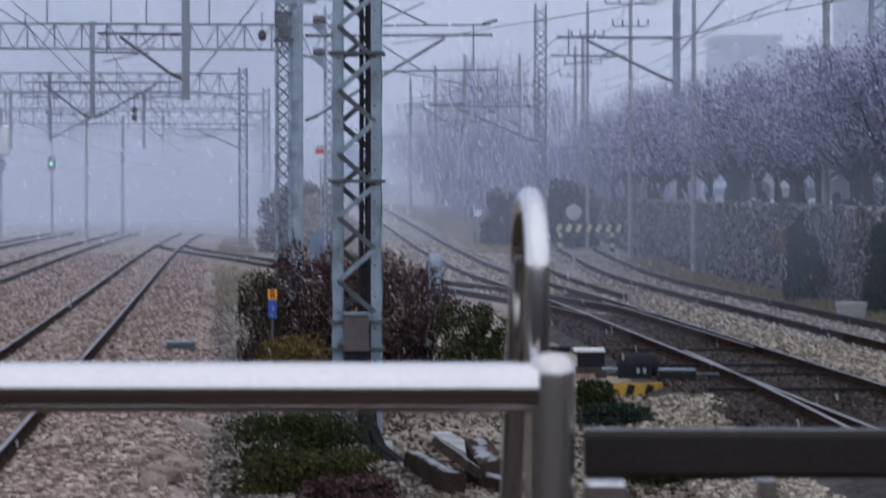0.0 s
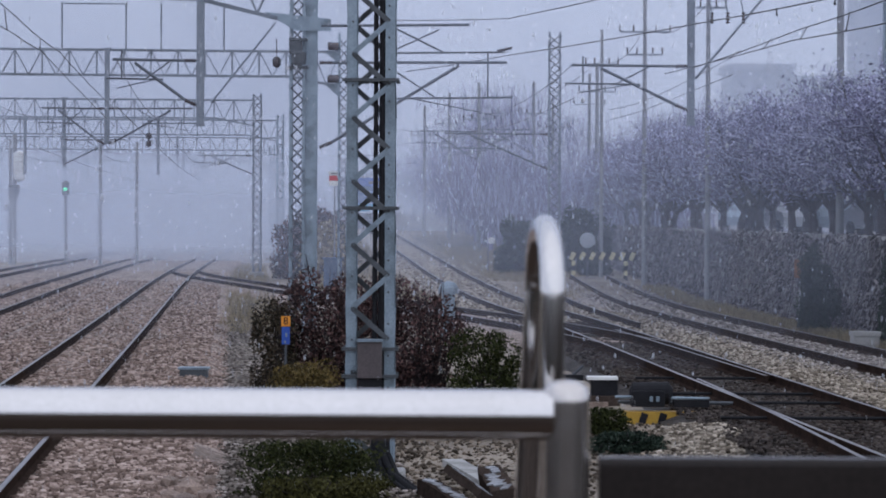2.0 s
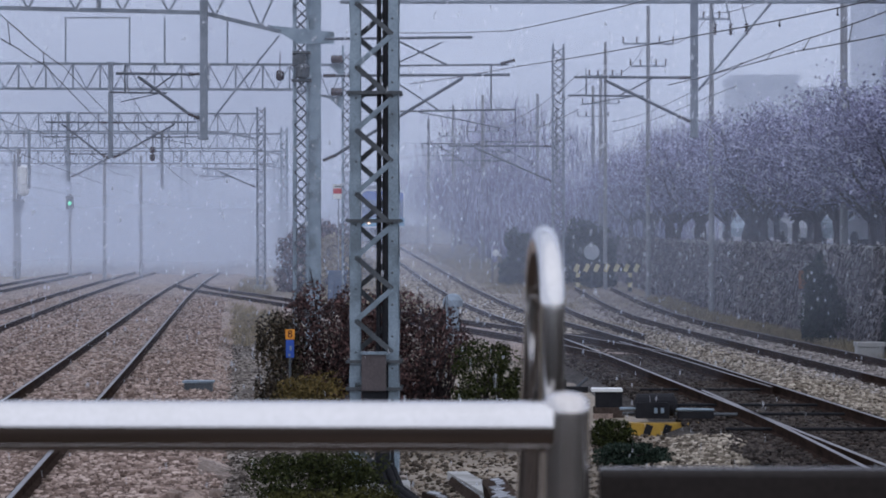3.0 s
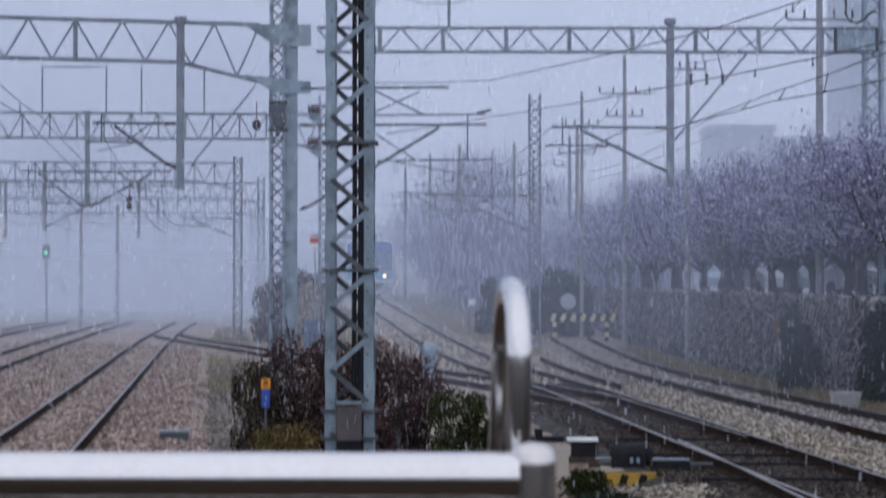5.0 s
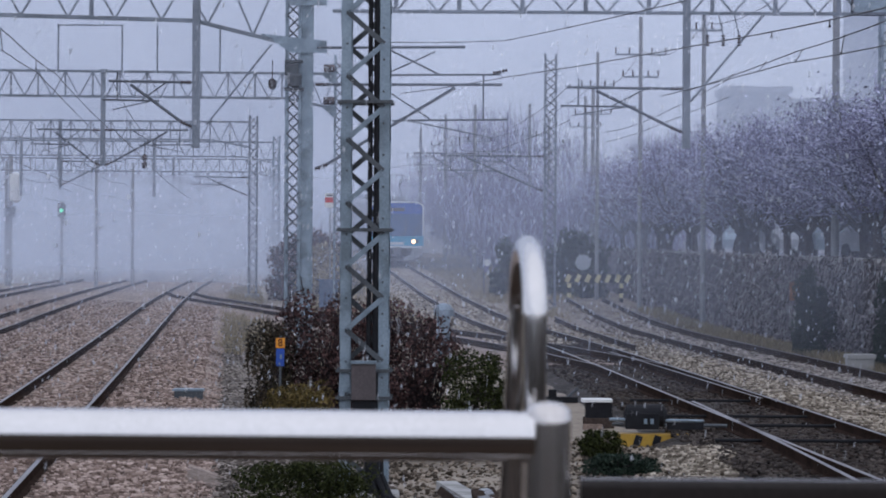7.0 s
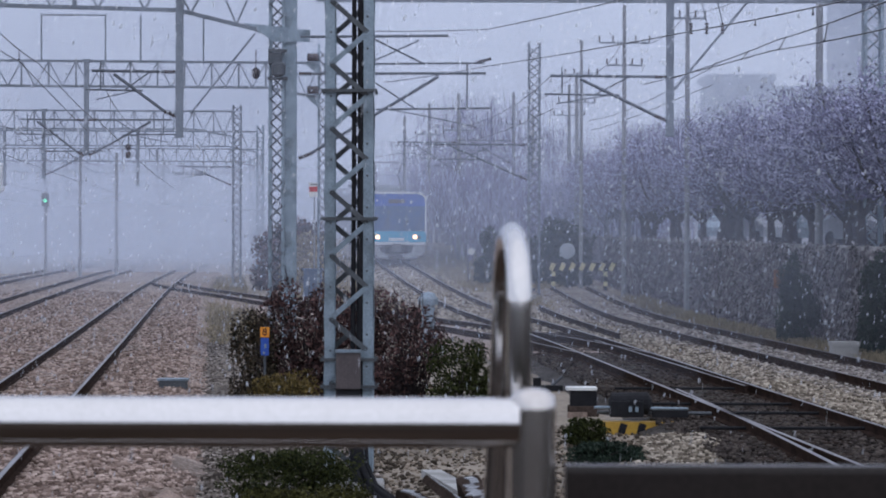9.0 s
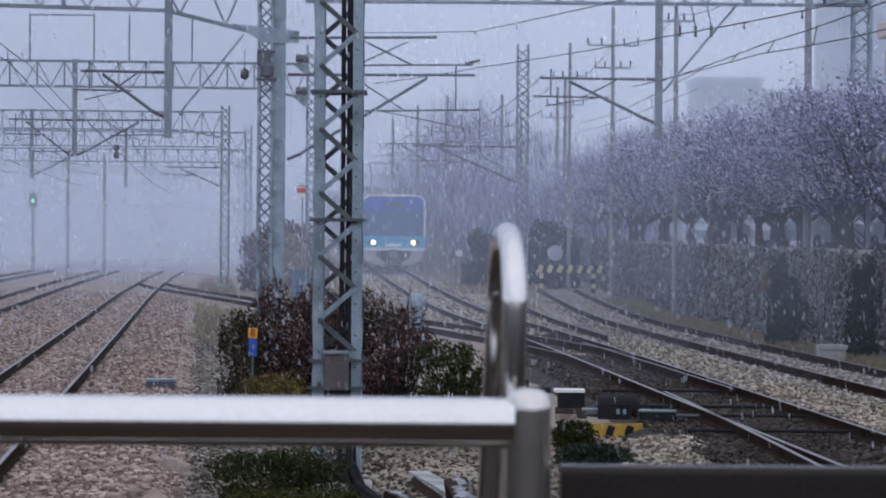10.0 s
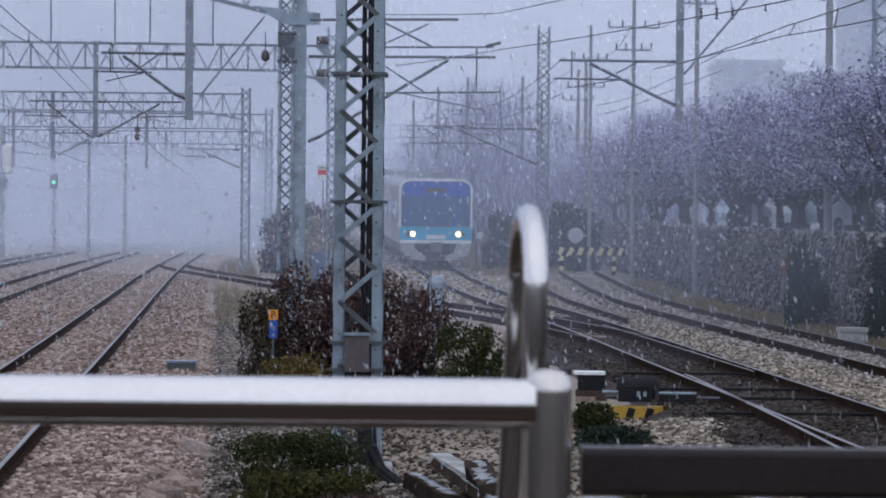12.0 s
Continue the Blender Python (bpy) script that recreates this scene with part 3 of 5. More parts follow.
lattice_mast("lattice mast carrying the wide gantry beam", -4.05, 71.0, -0.5, 10.1, 0.40, 0.40, 0.075, 0.30, True, None, M_BRACKET)
g1 = thing("gantry", "grey steel lattice gantry spanning all the tracks", "gantry", group="gantries")
part("column", Geo().box((-3.70, 70.9, 5.2), (0.30, 0.04, 11.2)).box((-3.70, 71.1, 5.2), (0.30, 0.04, 11.2)).box((-3.70, 71.0, 5.2), (0.05, 0.18, 11.2)), M_GALV, g1, "solid blue-grey steel column")
truss(g1, -18.0, -4.5, 66.85, 70.85, 9.3, 8.3, 1.1, 0.10, 0.45, 8)
truss(g1, -3.07, 10.87, 71.15, 71.15, 9.25, 8.64, 1.072, 0.085, 0.0, 3)
gus = Geo()
for z_a, z_b, z_c in ((9.32, 9.30, 8.75), (8.05, 7.85, 7.55)):
    gus.add([(-4.9, 70.78, z_a - 0.02), (-3.2, 70.78, z_b), (-3.2, 70.78, z_c), (-4.1, 70.78, z_c), (-4.9, 70.80, z_a - 0.02), (-3.2, 70.80, z_b), (-3.2, 70.80, z_c), (-4.1, 70.80, z_c)], [(0, 1, 2, 3), (7, 6, 5, 4), (0, 4, 5, 1), (1, 5, 6, 2), (2, 6, 7, 3), (3, 7, 4, 0)])
part("gusset_plate", gus, M_GALV, g1, "pale triangular gusset plates")
drop_post(g1, -6.45, 70.2, 5.1, 9.42)
drop_post(g1, 5.94, 71.2, 5.2, 9.48)
part("wire_post", Geo().tube([(0.3, 71.15, 9.2), (0.3, 71.15, 11.9)], 0.04), M_STEEL, g1)
part("brace_rod", Geo().tube([(-4.6, 70.7, 7.75), (-6.2, 70.4, 5.7)], 0.025), M_STEEL, g1)
part("equipment_box", Geo().box((-4.08, 70.7, 7.12), (0.34, 0.3, 0.3)).lathe([(0.06, -0.2), (0.17, -0.15), (0.19, 0.1), (0.1, 0.18)], (-4.0, 70.6, 6.85), 12).box((-4.02, 70.68, 6.62), (0.5, 0.3, 0.06)).box((-4.02, 70.66, 7.32), (0.46, 0.3, 0.06)), M_GALV_DARK, g1, "dark transformer box on the mast")
part("brace_rod", Geo().tube([(6.05, 71.2, 6.4), (7.9, 71.2, 8.62)], 0.03), M_STEEL, g1)
for x in (6.35, 6.75, 7.15):
    part("hanger_rod", Geo().tube([(x, 71.2, 8.62), (x + 0.12, 71.2, 8.1)], 0.018), M_STEEL, g1)
    insulator(g1, (x + 0.12, 71.2, 7.8), (x + 0.12, 71.2, 8.12), 0.06, 4)
lattice_mast("lattice mast at the tree side end of the gantry", 11.1, 71.2, -0.2, 10.3, 0.5, 0.42, 0.08, 0.36)
end_box = part("end_box", Geo().box((10.62, 71.0, 8.93), (1.0, 0.4, 0.56)), M_GALV, g1, "blue-grey joint box at the girder end")
for dz in (-0.3, 0.3):
    part("rim", Geo().box((10.62, 71.0, 8.93 + dz), (1.12, 0.46, 0.06)), M_BRACKET, end_box, "dark rim")
for dx in (-0.53, 0.53):
    part("clamp", Geo().box((10.62 + dx, 70.8, 8.93), (0.07, 0.06, 0.56)), M_BLACK, end_box)
loop = [(10.04, 70.9, 10.2), (10.28, 70.9, 10.12), (10.38, 70.9, 9.9), (10.37, 70.9, 9.6), (10.47, 70.9, 9.42), (10.66, 70.9, 9.36), (10.85, 70.9, 9.46), (10.99, 70.9, 9.62), (11.15, 70.9, 9.66)]
part("jumper_cable", Geo().tube(loop, 0.032, 8), M_BLACK, g1, "thick black cable loop", True)
cantilever("bracket on the gantry drop post over the branch line", 5.94, 71.2, 6.72, 5.6, -3.05)
cantilever("bracket on the gantry drop post over the main line", -6.45, 70.2, 6.75, 5.62, -2.2)
c_long = cantilever("long double bracket reaching from the gantry column", -3.55, 70.8, 6.75, 4.6, 4.8)
part("top_tube", Geo().tube([(0.1, 0, 7.68), (3.85, 0, 7.72)], 0.035), M_BRACKET, c_long)
part("top_tube", Geo().tube([(1.9, 0, 7.0), (4.75, 0, 7.03)], 0.025), M_BRACKET, c_long)
part("brace", Geo().tube([(1.9, 0, 7.66), (3.2, 0, 7.02)], 0.025), M_BRACKET, c_long)
part("brace", Geo().tube([(1.9, 0, 7.05), (3.1, 0, 7.6)], 0.02), M_BRACKET, c_long)
insulator(c_long, (4.55, 0, 7.05), (4.95, 0, 7.15), 0.06)


def far_gantry(label, y, x0, x1, dz=0.0, posts=()):
    q = thing("gantry", label, "gantry", pose(0, 0, dz), "gantries")
    truss(q, x0, x1, y - 1.5, y, 9.65, 8.65, 1.1, 0.10, 0.4)
    for x in posts:
        drop_post(q, x, y - 1, 5.9, 9.7)
    return q


g2 = far_gantry("grey steel lattice gantry over the main lines", 112, -24, -4.7, 0, (-13.9, -20.2))
for x in (-15.75, -13.2, -11.8, -9.3):
    part("wire_post", Geo().tube([(x, 111.4, 9.6), (x, 111.4, 11.5)], 0.035), M_STEEL, g2)
part("wire_bar", Geo().tube([(-15.8, 111.4, 11.5), (-13.15, 111.4, 11.5)], 0.03), M_STEEL, g2)
lattice_mast("lattice mast of the second gantry", -4.55, 112, -0.3, 10.4, 0.42, 0.4, 0.075, 0.36, True, None, M_BRACKET)
cantilever("bracket hanging from the second gantry", -13.9, 111, 7.3, 5.9, 3.4)
cantilever("bracket hanging from the second gantry", -13.9, 111, 7.3, 5.9, -2.6)
g3 = far_gantry("misty lattice gantry farther up the main lines", 154, -34, -11.2, 0.0, (-21.5, -28.5))
lattice_mast("misty lattice mast by the main line", -11.0, 154, -0.1, 10.0, 0.5, 0.45, 0.085, 0.42, True, M_STEEL, M_BRACKET)
cantilever("bracket hanging in the mist", -21.5, 153, 7.4, 6.1, 3.4)
cantilever("bracket beside the misty mast", -11.24, 154, 6.6, 5.6, -3.0)
for y, xe in ((190, -12.2), (226, -14.5), (262, -17.5)):
    far_gantry("lattice gantry almost lost in the mist", y, xe - 26, xe, 0.3, (xe - 8, xe - 17))
    lattice_mast("lattice mast almost lost in the mist", xe + 0.2, y, 0.1, 10.4, 0.5, 0.45, 0.09, 0.6)
lattice_mast("slender lattice mast by the branch line", 3.9, 112, 0.1, 10.5, 0.5, 0.42, 0.08, 0.33, True, M_STEEL, M_BRACKET)
cantilever("bracket on the slender mast", 3.7, 112, 6.4, 5.0, -4.2)

# drum tensioners on the second gantry's mast
for z in (9.85, 8.55):
    d = thing("tension_drum", "brown wire tension drum on a triangular plate", "tension drum", pose(-4.95, 111.6, z), "tension drums")
    part("drum", Geo().lathe([(0.11, -0.23), (0.165, -0.2), (0.165, 0.2), (0.11, 0.23)], n=14, axis="x"), M_INSUL, d, smooth=True)
    part("plate", Geo().add([(-0.35, 0.1, -0.2), (0.25, 0.1, -0.15), (0.25, 0.1, -0.75), (-0.35, 0.14, -0.2), (0.25, 0.14, -0.15), (0.25, 0.14, -0.75)], [(0, 1, 2), (5, 4, 3), (0, 3, 4, 1), (1, 4, 5, 2), (2, 5, 3, 0)]), M_GALV, d)
for x, y, z in ((-6.8 + 2.2, 71.2, 6.78), (-12.35, 112, 5.95), (-12.35, 112, 6.25)):
    solid("wire_weight", Geo().lathe([(0.04, -0.14), (0.105, -0.08), (0.105, 0.08), (0.04, 0.14)], (x, y, z), 12).tube([(x, y, z), (x, y, z + 0.6)], 0.012, 5), M_INSUL, "round brown weight hanging on a wire", "weight", "wire weights", smooth=True)


def pole(label, x, y, top, r=0.13, arms=(), kind_name="utility_pole"):
    p = thing(kind_name, label, "pole", pose(x, y, ground_z(x, y) - 0.1), "poles")
    b = ground_z(x, y) - 0.1
    part("shaft", Geo().tube([(0, 0, 0), (0, 0, (top - b) * 0.5), (0, 0, top - b)], r * 1.15, 10, r * 0.8), M_POLE, p, smooth=True)
    for z, half in arms:
        part("crossarm", Geo().bar((-half, 0, z - b), (half, 0, z - b), 0.07, 0.07), M_STEEL, p)
        for sx in (-half, -half * 0.45, half * 0.45, half):
            insulator(p, (sx, 0, z - b + 0.03), (sx, 0, z - b + 0.3), 0.05, 3)
    return p


pole("tall grey utility pole with two crossarms by the trees", 10.4, 76, 12.2, 0.11, ((10.85, 0.9), (9.95, 0.9)))
pole("grey utility pole between the tracks and trees", 8.6, 96, 10.8, 0.09, ((10.2, 0.6),))
pole("grey utility pole with insulators in haze", 7.5, 112, 12.0, 0.09, ((10.5, 1.0), (9.6, 0.7)))
pole("thin grey pole in haze", 6.3, 122, 11.3, 0.08, ((9.8, 0.7),))
for x, y, top, arm in ((1.25, 160, 11.0, 8.9), (4.6, 168, 11.5, 9.6), (6.0, 175, 11.0, 9.0), (-2.2, 190, 11.0, 9.0), (-0.5, 182, 11.5, 9.5), (7.8, 165, 11.8, 10.0), (7.0, 140, 10.9, 9.5)):
    pole("faint grey pole in the mist by the branch line", x, y, top, 0.11, ((arm, 0.9),))
cantilever("bracket on a misty pole", 1.2, 160, 8.2, 6.6, -3.4)
cantilever("bracket on a misty pole", 4.6, 168, 8.6, 7.2, -3.4)
for x, y, top in ((-23.2, 182, 8.4), (-21.4, 187, 8.4), (-31.3, 196, 8.8)):
    pole("misty grey pole between the main lines", x, y, top, 0.11)

# ---------------------------------------------------------------- overhead wires
def wire_run(label, line, pts_y, z_msg, z_con, sag=0.5):
    w = thing("overhead_line", label, "overhead wire")
    msg, con = [], []
    for a, b in zip(pts_y, pts_y[1:]):
        for k in range(8):
            y = a + (b - a) * k / 8
            u = k / 8
            x = line(y)
            lift = rail_z(x, y)
            msg.append((x, y, z_msg + lift - 4 * sag * u * (1 - u)))
            con.append((x, y, z_con + lift))
    part("messenger_wire", Geo().tube(msg, 0.010, 5), M_WIRE, w)
    part("contact_wire", Geo().tube(con, 0.010, 5), M_WIRE, w)
    for i in range(2, len(msg), 2):
        part("dropper", Geo().tube([msg[i], con[i]], 0.008, 4), M_WIRE, w)


wire_run("messenger and contact wire over the branch line", lambda y: eased(BRANCH, y) - 0.1, (71, 112, 160, 210), 6.6, 5.7, 0.35)
wire_run("messenger and contact wire over the siding", lambda y: eased(SIDING, y), (71, 112), 6.75, 6.3, 0.15)
for o, spans in ((0, (71, 112, 154, 190, 226)), (-4.8, (8, 31, 71, 112, 154, 190, 226)), (-9.6, (8, 31, 71, 112, 154, 190, 226))):
    wire_run("messenger and contact wire over a main line", lambda y: main_x(y, o), spans, 6.8, 5.6, 0.3)
for pts, lab, dip in (
    ([(10.4, 76, 11.0), (8.6, 96, 10.4), (7.5, 112, 10.7), (6.3, 122, 10.0), (1.25, 160, 9.0)], "feeder wire from pole to pole", 1.2),
    ([(-2.0, 71, 7.85), (1.3, 71, 7.9), (5.05, 52, 7.4), (6.65, 42, 7.32), (8.9, 28, 7.25)], "upper wire from the long bracket towards the platform", 0.05),
    ([(-1.3, 71, 6.55), (1.3, 71, 6.97), (4.69, 52, 6.42), (6.65, 42, 6.26), (8.9, 28, 6.1)], "lower wire from the long bracket towards the platform", 0.05),
    ([(5.94, 71.2, 6.66), (6.73, 55, 6.5), (6.97, 44, 6.26), (7.3, 28, 6.0)], "messenger wire from the drop post along the siding", 0.05),
    ([(5.41, 73, 6.63), (6.6, 55, 6.28), (6.97, 44, 5.85), (7.3, 28, 5.5)], "contact wire from the drop post along the siding", 0.03),
    ([(-1.25, 71, 10.07), (-0.34, 71, 9.86), (0.53, 71, 9.88), (1.66, 71, 10.17), (3.34, 71, 10.9), (5.6, 71, 12.3)], "slack wire above the gantry beam", 0.0),
    ([(-1.75, 70.8, 9.6), (-1.3, 70.8, 10.1), (-1.15, 70.8, 10.9), (-1.1, 70.8, 12.2)], "slack jumper wire beside the mast", 0.0),
    ([(-8.3, 44, 7.15), (-9.5, 60, 7.08), (-10.1, 71, 7.0), (-13.6, 111, 7.3)], "messenger wire beside the main line", 0.1),
    ([(-8.3, 44, 6.4), (-9.5, 60, 6.68), (-10.0, 67, 6.8), (-13.6, 111, 6.6)], "contact wire beside the main line", 0.05),
):
    path = []
    for a, b in zip(pts, pts[1:]):
        a, b = Vector(a), Vector(b)
        for k in range(7):
            u = k / 6
            path.append(a.lerp(b, u) - Vector((0, 0, 4 * dip * 0.5 * u * (1 - u))))
    solid("feeder_wire", Geo().tube(path, 0.012, 5), M_WIRE, lab, "overhead wire")
for p, q in (((6.33, 63, 6.58), (6.1, 62.5, 6.4)), ((6.55, 58.5, 6.54), (6.38, 58.4, 6.34)), ((6.75, 54, 6.48), (6.62, 54, 6.25)), ((6.86, 49, 6.37), (6.8, 49, 6.05)), ((5.05, 52, 7.4), (5.05, 52, 7.26)), ((5.93, 46.5, 7.33), (5.93, 46.5, 7.2)), ((5.47, 48, 6.35), (5.47, 48, 6.24)), ((6.06, 45, 6.29), (6.06, 45, 6.18)), ((-9.4, 58, 7.08), (-9.35, 58, 6.64)), ((-9.85, 66, 7.0), (-9.85, 66, 6.78))):
    clip = thing("wire_clip", "short dark hanger with a clip on an overhead wire", "wire clip", group="wire clips")
    part("rod", Geo().tube([p, q], 0.013, 5), M_WIRE, clip)
    part("clamp", Geo().box(q, (0.035, 0.05, 0.035)), M_BLACK, clip)

# ---------------------------------------------------------------- platform railing
# out of view; dark and carried forward so the rail's underside mirrors it
plat = solid("platform", Geo().box((-0.5, -1.2, 0.935), (12.0, 19.2, 0.4)).box((-0.5, -1.2, 0.2), (11.4, 18.6, 1.1)), M_PLATFORM, "dark wet concrete platform end", "platform", kind="structure")
# unseen walls, added to give the steel tubes something dark to reflect
solid("wall_south", Geo().box((-1.0, -11.2, 0.75), (70.0, 0.4, 2.9)), M_REFLECTED_WALL, "unseen low dark wall added behind the platform for reflections", "wall", kind="structure")
for side_name, x in (("wall_platform_west", -13.0), ("wall_platform_east", 13.0)):
    solid(side_name, Geo().box((x, 2.0, 0.75), (0.4, 26.0, 2.9)), M_REFLECTED_WALL, "unseen low dark wall added beside the platform for reflections", "wall", kind="structure")
railing = thing("railing", "wet stainless steel tube railing at the platform end", "railing", pose(0, 4.4, 1.135))
part("top_rail", Geo().tube([(-4.5, 0, 1.078), (-2, 0, 1.077), (0.15, 0, 1.076)], 0.040, 24), M_INOX, railing, smooth=True)
part("post", Geo().lathe([(0.037, 0.0), (0.037, 0.5), (0.037, 1.095), (0.037, 1.102), (0.035, 1.118), (0.026, 1.127), (0.012, 1.131), (0.001, 1.132)], (0.171, 0, 0), 24), M_INOX_DARK, railing, smooth=True)
for x in (-1.4, -2.9, -4.4):
    part("post", Geo().tube([(x, 0, 0), (x, 0, 1.06)], 0.03, 16), M_INOX_DARK, railing, smooth=True)
part("lower_rail", Geo().tube([(-4.5, 0, 0.45), (0.15, 0, 0.45)], 0.025, 16), M_INOX, railing, smooth=True)
hoop = thing("handrail_hoop", "upright inverted-U stainless steel handle behind the post", "handrail", pose(0.137, 4.62, 1.135))
arc = [(0.011 + 0.008 * math.sin(radians(a)), 0.2 - 0.2 * math.sin(radians(a)), 1.268 + 0.106 * math.cos(radians(a))) for a in range(-90, 91, 9)]
bend = [(-0.053, 0.46, 0.0), (-0.024, 0.43, 0.6), (0.001, 0.403, 1.2), (0.0025, 0.4, 1.255)] + arc + [(0.019, 0.0, 1.262), (0.019, 0.0, 1.25), (0.018, 0.0, 0.6), (0.018, 0.0, 0.0)]
part("tube", Geo().tube(bend, 0.0205, 24), M_INOX, hoop, smooth=True)
for x, y in ((0.018, 0), (-0.053, 0.46)):
    part("flange", Geo().lathe([(0.06, 0), (0.06, 0.01), (0.03, 0.02)], (x, y, 0), 16), M_INOX_DARK, hoop)
gate = thing("barrier_gate", "wet stainless box-section gate, dark reflection in its colour, beside the railing post", "gate", pose(0.225, 4.45, 1.135))


def box_tube(x0, x1, y, z, depth, height, r):
    """A level box-section tube with rounded edges."""
    ring = []
    for cy, cz, a0 in ((depth / 2 - r, height / 2 - r, 0), (-depth / 2 + r, height / 2 - r, 90), (-depth / 2 + r, -height / 2 + r, 180), (depth / 2 - r, -height / 2 + r, 270)):
        ring += [(y + cy + r * math.cos(radians(a0 + a)), z + cz + r * math.sin(radians(a0 + a))) for a in (0, 22, 45, 67, 90)]
    q, k = Geo(), len(ring)
    q.v = [(x, a, b) for x in (x0, x1) for a, b in ring]
    q.f = [(i, (i + 1) % k, k + (i + 1) % k, k + i) for i in range(k)] + [tuple(range(k - 1, -1, -1)), tuple(range(k, 2 * k))]
    return q


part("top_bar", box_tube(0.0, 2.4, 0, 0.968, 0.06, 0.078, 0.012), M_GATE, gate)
part("stile", Geo().box((0.034, -0.004, 0.46), (0.066, 0.07, 0.925)), M_INOX_DARK, gate)
part("upright", Geo().box((0.29, 0, 0.46), (0.03, 0.04, 0.93)), M_INOX_DARK, gate)
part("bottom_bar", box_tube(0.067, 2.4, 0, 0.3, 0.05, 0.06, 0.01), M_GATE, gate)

# ---------------------------------------------------------------- wall, lot and buildings
WALL = [(40, 11.2), (60, 10.3), (77, 9.6), (100, 8.75), (135, 7.5), (165, 6.4)]
wall_geo = Geo()
wy = list(np.arange(40, 166, 3.0))
for y in wy:
    x, z = lerp_line(WALL, y), 2.38 + 0.005 * (y - 77)
    b = ground_z(x, y) - 0.2
    wall_geo.v += [(x, y, b), (x, y, z), (x + 0.3, y, z), (x + 0.3, y, b)]
for j in range(len(wy) - 1):
    wall_geo.f += [(j * 4 + i, j * 4 + (i + 1) % 4, j * 4 + 4 + (i + 1) % 4, j * 4 + 4 + i) for i in range(4)]
wall_geo.f += [(0, 1, 2, 3), (len(wy) * 4 - 1, len(wy) * 4 - 2, len(wy) * 4 - 3, len(wy) * 4 - 4)]
wall_ob = solid("wall_east", wall_geo, M_WALL, "dark stained retaining wall with dry creepers", "wall", kind="structure")
coping_geo = Geo()
for y in wy:
    x, z = lerp_line(WALL, y), 2.38 + 0.005 * (y - 77)
    coping_geo.v += [(x - 0.06, y, z + 0.003), (x - 0.06, y, z + 0.10), (x + 0.36, y, z + 0.10), (x + 0.36, y, z + 0.003)]
coping_geo.f = [(j * 4 + i, j * 4 + (i + 1) % 4, j * 4 + 4 + (i + 1) % 4, j * 4 + 4 + i) for j in range(len(wy) - 1) for i in range(4)] + [(0, 1, 2, 3), (len(wy) * 4 - 1, len(wy) * 4 - 2, len(wy) * 4 - 3, len(wy) * 4 - 4)]
solid("trim", coping_geo, M_CONCRETE, "pale concrete coping along the retaining wall", "coping", kind="structure")
lot = Geo()
for y in wy:
    x = lerp_line(WALL, y)
    z = 2.2 + 0.005 * (y - 77)
    lot.v += [(x + 0.3, y, z), (x + 60, y, z), (x + 60, y, z - 3), (x + 0.3, y, z - 3)]
for j in range(len(wy) - 1):
    lot.f += [(j * 4 + i, j * 4 + (i + 1) % 4, j * 4 + 4 + (i + 1) % 4, j * 4 + 4 + i) for i in range(4)]
lot.f += [(0, 1, 2, 3), (len(wy) * 4 - 1, len(wy) * 4 - 2, len(wy) * 4 - 3, len(wy) * 4 - 4)]
solid("car_park", lot, M_TARMAC, "raised grey tarmac car park behind the wall", "ground", kind="structure")


def building(label, x, y, w, d, h, floors, bays, mat):
    b = thing("apartment_building", label, "building", pose(x, y, 2.0), "distant buildings")
    part("wall", Geo().box((w / 2, d / 2, h / 2), (w, d, h)), mat, b)
    part("roof", Geo().box((w / 2, d / 2, h + 0.5), (w + 0.6, d + 0.6, 0.9)), mat, b)
    me = Geo().box((0, 0, 0), (w / bays * 0.55, 0.12, h / floors * 0.5)).mesh("window", M_PANE)
    for i in range(bays):
        for j in range(floors):
            part("window", me, None, b, at=pose((i + 0.5) * w / bays, -0.03, (j + 0.55) * h / floors))
    return b


building("pale grey block faint in the mist", 38.9, 400, 9.3, 14, 23.7, 8, 3, M_FACADE)
building("long lower grey block faint in the mist", 48.9, 405, 8.5, 14, 22.3, 7, 3, M_FACADE)
building("tall grey tower faint in the mist", 43.6, 300, 16, 14, 35, 12, 5, M_FACADE)
building("warm beige building beyond the trees", 26.5, 150, 14, 12, 12.5, 4, 5, M_FACADE_WARM)

# ---------------------------------------------------------------- planting
def prisms(p, q, r0, r1):
    """Thin three-sided tapering twigs from p to q (arrays)."""
    d = q - p
    d = d / np.maximum(np.linalg.norm(d, axis=1, keepdims=True), 1e-6)
    a = np.cross(d, np.array([0.31, 0.77, 0.55]))
    a /= np.maximum(np.linalg.norm(a, axis=1, keepdims=True), 1e-6)
    b = np.cross(d, a)
    n = len(p)
    v = np.empty((n, 6, 3))
    for k in range(3):
        u = 2 * math.pi * k / 3
        o = a * math.cos(u) + b * math.sin(u)
        v[:, k], v[:, 3 + k] = p + o * r0, q + o * r1
    t = np.array([(0, 1, 4), (0, 4, 3), (1, 2, 5), (1, 5, 4), (2, 0, 3), (2, 3, 5)])
    return v.reshape(-1, 3), (t[None] + 6 * np.arange(n)[:, None, None]).reshape(-1, 3)


